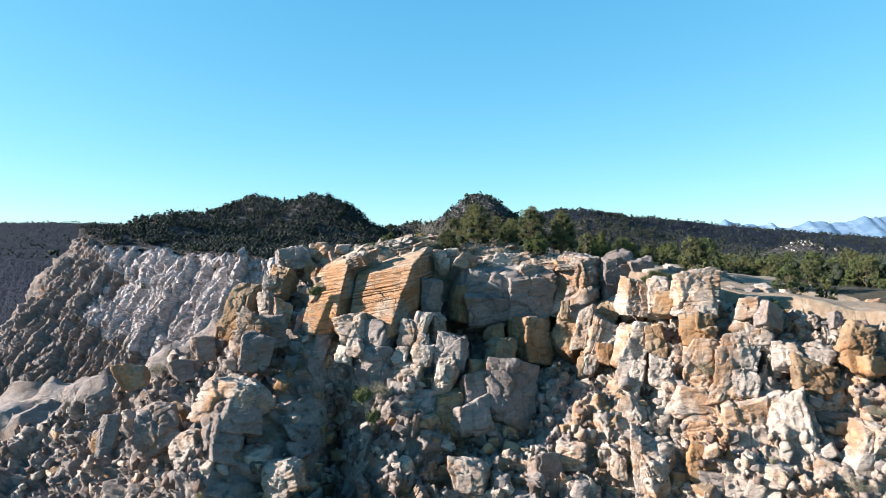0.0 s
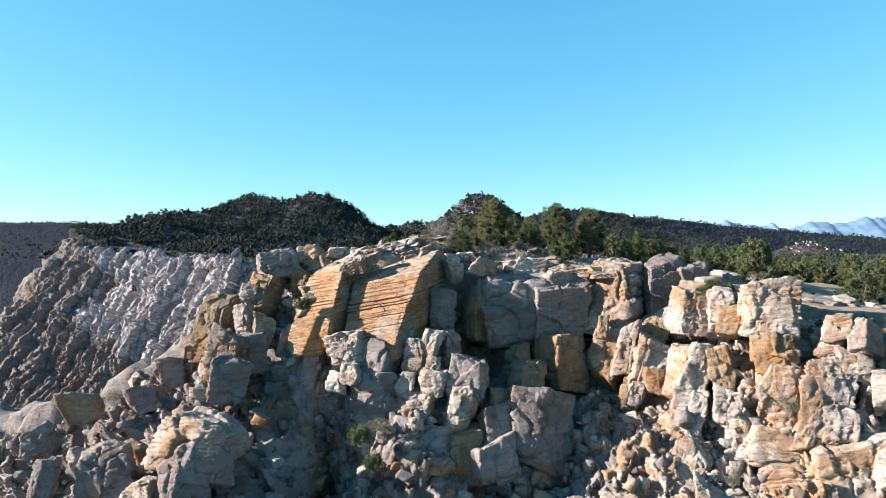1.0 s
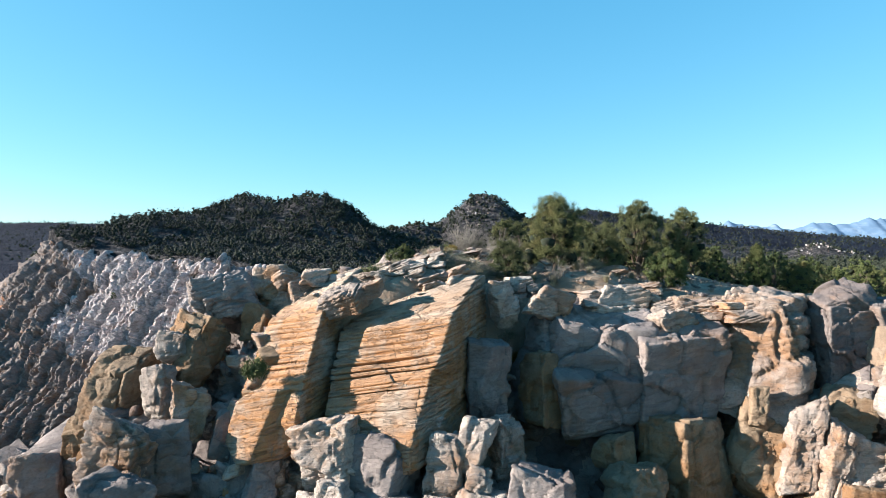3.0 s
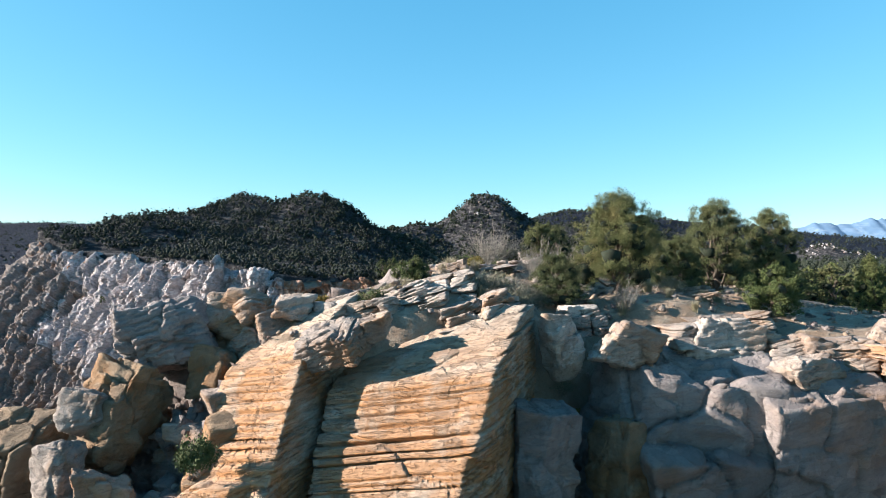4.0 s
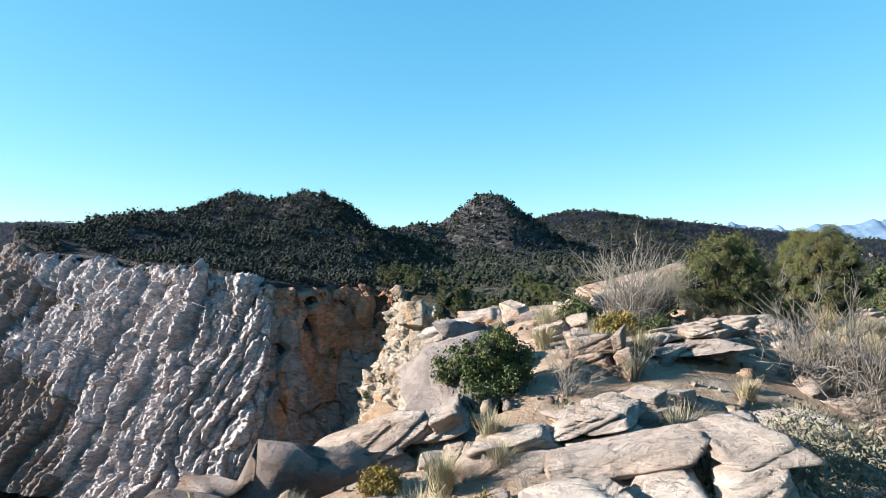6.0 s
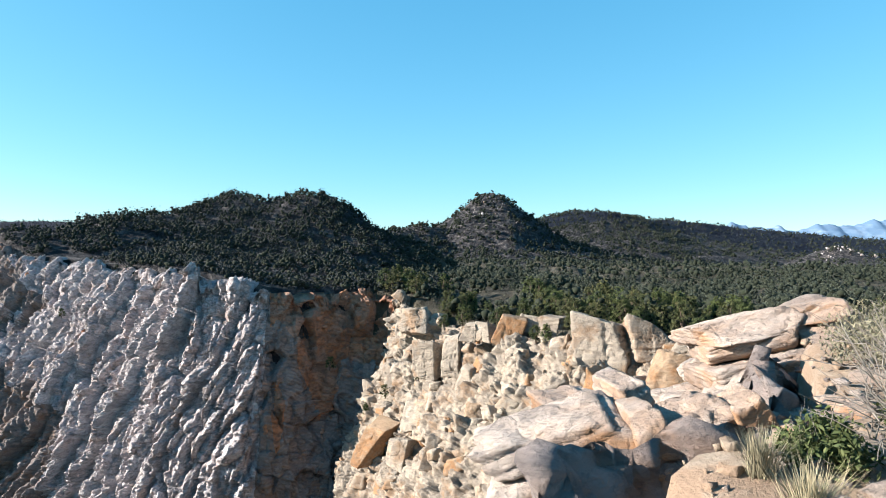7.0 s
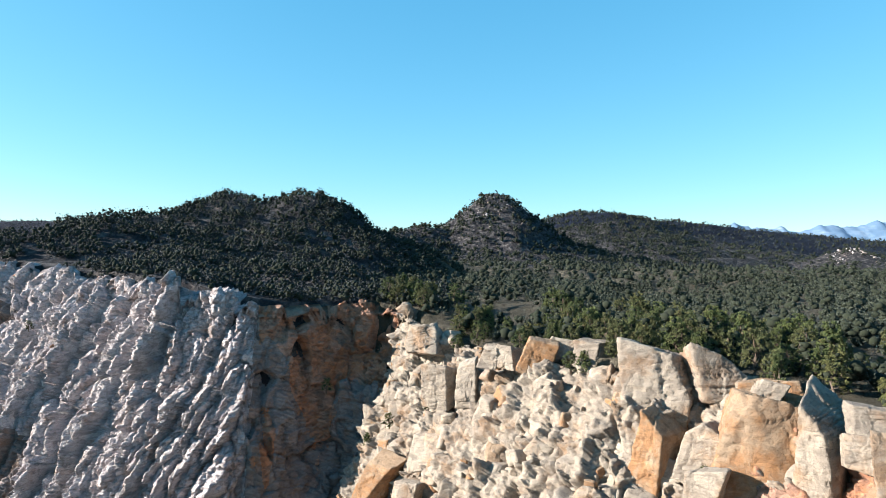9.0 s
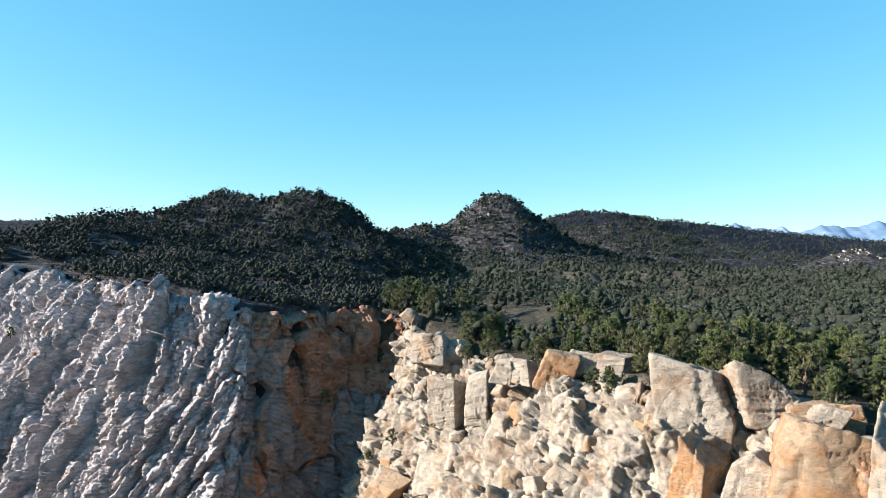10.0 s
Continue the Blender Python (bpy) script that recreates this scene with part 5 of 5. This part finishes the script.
tree("pinyon_tree", settle(4.6, 66.4, 0.3), SPIRE, 40, (1.05, 1.05, 1.0), "yellow-green pinyon on the edge of the rim")
tree("juniper_tree", settle(10.4, 76.5), LOOSE, 75, (1.15, 1.15, 1.2), JUNIPER)
tree("juniper_tree", settle(14.2, 78.5), LOOSE, 200, (1.05, 1.05, 1.18), JUNIPER)
tree("juniper_tree", settle(7.5, 74.0), ROUND, 260, (0.9, 0.9, 1.0), JUNIPER)
tree("juniper_tree", settle(10.0, 69.5), LOW, 10, (1.2, 1.2, 1.15), JUNIPER)
tree("pinyon_tree", settle(-5.9, 73.0), LOW, 60, (0.95, 0.95, 1.05), PINYON)
tree("juniper_tree", settle(1.4, 80.0), ROUND, 300, (0.8, 0.8, 0.85), "golden-olive juniper on the rim")
tree("juniper_tree", settle(2.6, 81.6), LOOSE, 140, (0.65, 0.65, 0.62), JUNIPER)
tree("juniper_tree", settle(19.8, 60.2), ROUND, 15, (1.5, 1.3, 1.12), "wide round juniper above the layered blocks")
tree("juniper_tree", settle(27.6, 54.6), SPIRE, 95, (1.15, 1.15, 1.05), JUNIPER)
tree("pinyon_tree", settle(18.4, 76.0), SPIRE, 180, (0.75, 0.75, 0.95), PINYON)
tree("juniper_tree", settle(22.5, 78.0), ROUND, 220, (0.8, 0.8, 0.8), JUNIPER)
tree("juniper_tree", settle(6.8, 84.0), LOOSE, 10, (0.8, 0.8, 0.8), JUNIPER)
tree("juniper_tree", settle(9.5, 90.5), ROUND, 10, (1, 1, 1.1), JUNIPER)
tree("juniper_tree", settle(13.0, 96.0), LOOSE, 100, (0.9, 0.9, 0.9), JUNIPER)
tree("juniper_tree", settle(16.5, 88.0), BIG, 100, (0.8, 0.8, 0.75), JUNIPER)
tree("juniper_tree", settle(12.0, 82.0), LOW, 100, (1.1, 1.1, 1.0), JUNIPER)
for k in range(170):
    x, y = rng.uniform(20, 100), rng.uniform(44, 130)
    if signed_edge(np.array([x]), np.array([y]))[0] > 3 and y > 64 - (x - 20) * 0.38:
        tree("juniper_tree", settle(x, y), MID[k % 4], rng.uniform(0, 360), [rng.uniform(0.7, 1.05)] * 3, JUNIPER, "trees on the plateau")


def twigs(h, w, seed, stems=26, forks=4, thick=0.012):
    r = np.random.default_rng(seed)
    out = []
    for k in range(stems):
        ang, lean = r.uniform(0, 2 * math.pi), r.uniform(0.1, 1.0)
        tip = np.array((math.cos(ang) * lean * w / 2, math.sin(ang) * lean * w / 2, h * r.uniform(0.55, 1.0) * (1.1 - 0.4 * lean)))
        line = bent((r.normal() * 0.06, r.normal() * 0.06, -0.1), tip, seed * 50 + k, 0.07)
        out.append(tube(line, np.linspace(thick, thick * 0.35, 6), 4))
        for j in range(forks):
            f = r.integers(2, 6)
            end = line[f] + (tip - line[0]) * 0.3 * r.uniform(0.5, 1.2) + r.normal(size=3) * 0.16 * w * 0.5
            fork = bent(line[f], end, seed * 90 + k * 7 + j, 0.08, 4)
            out.append(tube(fork, np.linspace(thick * 0.6, thick * 0.25, 4), 3))
            for i in range(2):
                out.append(tube(bent(fork[2], fork[2] + (end - line[f]) * 0.6 + r.normal(size=3) * 0.07 * w, i + k, 0.05, 3), np.linspace(thick * 0.4, thick * 0.2, 3), 3))
    return joined(out)


def shrub(name, meshes, at, turn, scale, label, group):
    top = new(name)
    for which, me in meshes:
        part(which, me, top)
    top.matrix_world = pose(*at, 0, 0, turn)
    top.scale = scale
    return tagged(top, label, "shrub", group)


DEAD = [("stem", mesh_of("stem", *twigs(1.6, 2.2, 71, 34, 5, 0.016), TWIG))]
BARE = [("stem", mesh_of("stem", *twigs(1.0, 1.3, 72, 22, 4, 0.010), TWIG))]


def leafy(h, w, seed, mat, each, leaf, stems=20):
    r = np.random.default_rng(seed)
    n = 70
    ang, rad = r.uniform(0, 2 * math.pi, n), np.sqrt(r.random(n)) * w / 2
    z = h * (0.25 + 0.7 * r.random(n) * np.sqrt(np.clip(1 - (2 * rad / w) ** 2, 0.1, 1)))
    c = np.stack([np.cos(ang) * rad, np.sin(ang) * rad, z], 1)
    return [("stem", mesh_of("stem", *twigs(h * 0.85, w * 0.9, seed, stems, 2, 0.008), TWIG)), ("foliage", mesh_of("foliage", *leaves(c, 0.09 * w, each, *leaf, seed), mat))]


SAGEBUSH = leafy(0.9, 1.3, 73, SAGE, 34, (0.07, 0.022))
GOLDBUSH = leafy(0.75, 0.8, 74, GOLD, 44, (0.09, 0.025))
GREENBUSH = leafy(0.7, 0.9, 75, PINE, 44, (0.09, 0.035))
blades = []
r = np.random.default_rng(76)
for k in range(330):
    ang, lean = r.uniform(0, 2 * math.pi), r.uniform(0.1, 1.0)
    foot = np.array((r.normal() * 0.05, r.normal() * 0.05, -0.05))
    tip = np.array((math.cos(ang) * lean * 0.4, math.sin(ang) * lean * 0.4, r.uniform(0.25, 0.5)))
    side = np.array((-math.sin(ang), math.cos(ang), 0)) * 0.0045
    mid = (foot + tip) / 2 + (0, 0, 0.05)
    blades.append((np.array((foot - side, foot + side, mid + side * 0.8, mid - side * 0.8)), np.array([[0, 1, 2, 3]])))
    blades.append((np.array((mid - side * 0.8, mid + side * 0.8, tip + side * 0.1, tip - side * 0.1)), np.array([[0, 1, 2, 3]])))
GRASS = [("tuft", mesh_of("tuft", *joined(blades), STRAW))]
for x, y, s, a in ((-1.9, 78.6, 1.25, 10), (-0.9, 79.6, 1.1, 90), (0.9, 72.6, 1.15, 160), (0.2, 73.4, 1.0, 30), (1.6, 71.8, 0.9, 260), (3.2, 68.6, 0.7, 0), (-22, 66.8, 1.0, 0), (27.0, 46.5, 1.5, 80), (29.5, 45.5, 1.3, 10)):
    shrub("dead_shrub", DEAD, settle(x, y), a, (s, s, s), "silver-grey leafless shrub with fine twigs", "dead shrubs")
for x, y, s, a in ((-4.6, 72.3, 0.8, 0), (-4.2, 73.6, 0.7, 70), (-10.4, 68.0, 1.1, 0), (-9.5, 69.4, 0.8, 90), (-5.8, 68.2, 0.5, 10), (-0.6, 70.4, 0.9, 50), (-3.2, 73.0, 0.6, 120), (4.2, 85.0, 1.6, 30), (5.5, 86.0, 1.5, 130)):
    shrub("bare_shrub", BARE, settle(x, y), a, (s, s, s), "small bare grey twiggy shrub", "bare shrubs")
for x, y, s, a in ((-3.4, 67.8, 1.1, 0), (-2.4, 68.4, 1.2, 60), (-1.4, 67.4, 1.1, 140), (-0.6, 68.6, 1.0, 200), (-1.9, 69.8, 0.9, 20), (0.2, 67.0, 0.8, 20), (5.8, 70.4, 1.0, 20), (3.0, 87.2, 1.6, 20), (2.0, 85.6, 1.5, 90), (4.4, 88.0, 1.3, 190)):
    shrub("sagebrush", SAGEBUSH, settle(x, y), a, (s, s, s), "grey-green sagebrush on pink soil", "sagebrush")
for x, y, s, a in ((-2.7, 76.2, 1.1, 0), (-9.6, 68.6, 1.0, 40), (-10.8, 67.8, 0.9, 80), (-7.6, 69.2, 0.6, 0), (1.6, 67.6, 1.1, 0), (0.8, 67.2, 0.9, 50), (3.4, 80.5, 1.2, 0), (-6.3, 67.9, 0.6, 0)):
    shrub("rabbitbrush", GOLDBUSH, settle(x, y), a, (s, s, s), "golden-yellow rabbitbrush on the dry rim", "rabbitbrush")
for x, y, s, a in ((-7.4, 66.5, 1.15, 0), (-6.9, 66.9, 1.0, 90), (-1.4, 77.5, 0.8, 0), (-0.6, 80.4, 1.4, 0), (-3.1, 79.2, 1.1, 40)):
    shrub("green_shrub", GREENBUSH, settle(x, y), a, (s, s, s), "low bright green evergreen shrub", "green shrubs")
for k in range(150):
    x, y = rng.uniform(-11, 9), rng.uniform(64.5, 90)
    if signed_edge(np.array([x]), np.array([y]))[0] > 0.5:
        s = rng.uniform(0.75, 1.5)
        shrub("bunch_grass", GRASS, settle(x, y, 0.02), rng.uniform(0, 360), (s, s, s), "tuft of dry straw-coloured bunch grass", "bunch grass")
# brush on the front slope
low = near[(near[:, 2] < -8) & (near[:, 2] > -19)]
for k in range(70):
    at = low[rng.integers(len(low))]
    pick = (("bare_shrub", BARE, "small bare grey twiggy shrub", "bare shrubs"), ("sagebrush", SAGEBUSH, "grey-green sagebrush between fallen rocks", "sagebrush"), ("bunch_grass", GRASS, "tuft of dry straw-coloured bunch grass", "bunch grass"))[k % 3]
    s = rng.uniform(0.8, 1.5)
    shrub(pick[0], pick[1], (at[0], at[1] - 0.3, at[2]), rng.uniform(0, 360), (s, s, s), pick[2], pick[3])
for x, y, z, s in ((-6.6, 53.6, -12.6, 1.5), (-5.6, 52.6, -14.0, 1.3), (-11.8, 60.4, -4.4, 1.2)):
    shrub("green_shrub", GREENBUSH, (x, y, z), 0, (s, s, s * 1.2), "bright green shrub rooted among the rocks", "green shrubs")

# ---- woodland of the plateau and the hills ----


def scatter(n, x0, x1, y0, y1, seed, margin, slope=(-9.0, 9.0), gaps=-0.55):
    r = np.random.default_rng(seed)
    y = y0 + (y1 - y0) * r.random(n)
    x = x0 + (x1 - x0) * r.random(n)
    s = signed_edge(x, y)
    dense = soft_noise(np.stack([x * 0.035, y * 0.02, 0 * x], 1), seed) + 0.6 * soft_noise(np.stack([x * 0.11, y * 0.07, 0 * x], 1), seed + 1)
    keep = (s > margin) & (x > slope[0] * y) & (x < slope[1] * y) & (dense > gaps)
    return x[keep], y[keep]


x, y = scatter(1100, -25, 120, 112, 270, 91, 3.0)
z = land(x, y)
count = 0
rim_side = np.argsort(signed_edge(x, y) + 0.25 * np.hypot(x - 30, y - 150))[:300]
for a, b, c in zip(x[rim_side], y[rim_side], z[rim_side]):
    s = rng.uniform(0.95, 1.65)
    tree("pinyon_tree", (a, b, c - 0.2), MID[count % 4], rng.uniform(0, 360), (s, s, s * rng.uniform(0.85, 1.15)), "dark green pinyon or juniper of the mesa woodland", "woodland trees by the canyon")
    count += 1


def woods(name, x, y, seed, high, masses, sprigs, leaf, label, mat=None):
    """Many small trees: lumpy leaf masses with sprigs standing out of them."""
    r = np.random.default_rng(seed)
    z = land(x, y)
    n = len(x)
    h = high * (0.45 + 0.95 * r.random(n) ** 1.4)
    f = (np.arange(masses)[None] + r.random((n, masses))) / masses
    ang, rad = r.uniform(0, 2 * math.pi, (n, masses)), r.uniform(0.1, 0.42, (n, masses)) * (1.15 - f)
    c = np.stack([x[:, None] + np.cos(ang) * rad * h[:, None], y[:, None] + np.sin(ang) * rad * h[:, None], z[:, None] + h[:, None] * (0.15 + 0.5 * f)], -1).reshape(-1, 3)
    size = (h[:, None] * (0.40 - 0.16 * f) * r.uniform(0.75, 1.2, (n, masses))).ravel()
    d = r.normal(size=(len(c), 3))
    d /= np.linalg.norm(d, axis=1)[:, None]
    p, q = leaves(c + d * size[:, None] * 0.55, size * 0.6, sprigs, *leaf, seed)
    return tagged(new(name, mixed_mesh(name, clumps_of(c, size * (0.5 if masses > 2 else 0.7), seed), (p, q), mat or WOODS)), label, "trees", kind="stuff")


x, y = scatter(3800, -30, 330, 200, 460, 92, 4.0, (-0.12, 0.75), gaps=-0.8)
woods("woodland", x, y, 93, 6.0, 3, 22, (0.55, 0.24), "dense dark green pinyon and juniper woodland on the mesa")
x, y = scatter(700, 0, 150, 110, 235, 104, 7.0, (-0.12, 0.78), gaps=-0.9)
woods("rim_woodland", x, y, 105, 5.6, 5, 24, (0.36, 0.15), "pinyon and juniper crowding towards the canyon rim")
x, y = scatter(6800, -80, 760, 440, 1050, 94, 4.0, (-0.12, 0.72))
woods("far_woodland", x, y, 95, 6.4, 2, 9, (1.0, 0.5), "distant pinyon and juniper woodland")
x, y = scatter(9500, -260, -10, 245, 470, 96, 1.5, gaps=-0.62)
x2, y2 = scatter(520, -135, -58, 380, 432, 106, 1.5, gaps=-9.0)
x, y = np.concatenate([x, x2]), np.concatenate([y, y2])
woods("hill_scrub", x, y, 97, 4.0, 3, 9, (0.62, 0.34), "scrub and small trees covering the rounded hill, darkened as if shaded", SCRUB)
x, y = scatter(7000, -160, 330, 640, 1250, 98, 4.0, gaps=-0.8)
woods("peak_scrub", x, y, 99, 5.6, 2, 6, (1.1, 0.7), "scrub on the cone-shaped hill and ridge, darkened as if shaded", SCRUB)
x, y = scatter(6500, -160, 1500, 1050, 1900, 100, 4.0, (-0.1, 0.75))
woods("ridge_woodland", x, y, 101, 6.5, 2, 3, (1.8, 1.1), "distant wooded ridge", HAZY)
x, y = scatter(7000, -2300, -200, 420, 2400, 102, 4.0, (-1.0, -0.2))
woods("valley_woodland", x, y, 103, 8.0, 2, 3, (2.4, 1.5), "distant dark wooded slopes, tinted hazy blue", HAZY)

# bushes rooted on the canyon walls
for x, y, z, s in ((-37.2, 238.5, -26.5, 0.9), (5.5, 183.5, -25.5, 0.75), (17.0, 163.5, -25.0, 0.7), (19.5, 166.0, -20.5, 0.5), (-26.5, 226.0, -35.0, 0.8), (-21.5, 221.0, -29.5, 0.8), (-13.5, 213.0, -24.0, 0.6),
                   (-8.0, 214.0, -12.8, 0.8), (10.2, 187.5, -12.6, 1.0), (8.6, 189.5, -12.2, 0.8), (22.5, 167.0, -17.0, 0.6), (13.0, 165.0, -27.5, 0.7), (29.5, 150.0, -14.5, 0.6), (-16.0, 228.0, -14.5, 0.7), (-120, 262, -16, 0.7)):
    tree("pinyon_bush", (x, y - 0.6, z - 0.4), MID[int(abs(x)) % 4], x * 37, (s, s, s), "dark green bush rooted on the canyon wall", "bushes on the canyon walls")

# ---- far mountains ----
mx = np.linspace(1400, 4300, 150)
rows = np.linspace(0, 1, 24)
crest = 160 + 45 * soft_noise(np.stack([mx * 0.0016, 0 * mx, 0 * mx], 1), 111) + 34 * fbm(np.stack([mx * 0.012, 0 * mx, 0 * mx], 1), 4, 112) + 0.012 * (mx - 1400)
crest = crest * smooth(1300, 1900, mx)
pm = np.stack([np.repeat(mx[:, None], 24, 1), 4640 - 340 * (1 - rows)[None] + 0 * mx[:, None], crest[:, None] * rows[None] ** 0.8 - 30 * (1 - rows)[None]], -1).reshape(-1, 3)
pm[:, 2] += fbm(pm * (0.012, 0.02, 0), 4, 113) * 14 * np.tile(np.sin(rows * math.pi), len(mx))
mat, nt, bsdf = shader("haze_glow_snowy_mountain")
# Blue haze is painted into the rock and snow colours; emission makes them glow.
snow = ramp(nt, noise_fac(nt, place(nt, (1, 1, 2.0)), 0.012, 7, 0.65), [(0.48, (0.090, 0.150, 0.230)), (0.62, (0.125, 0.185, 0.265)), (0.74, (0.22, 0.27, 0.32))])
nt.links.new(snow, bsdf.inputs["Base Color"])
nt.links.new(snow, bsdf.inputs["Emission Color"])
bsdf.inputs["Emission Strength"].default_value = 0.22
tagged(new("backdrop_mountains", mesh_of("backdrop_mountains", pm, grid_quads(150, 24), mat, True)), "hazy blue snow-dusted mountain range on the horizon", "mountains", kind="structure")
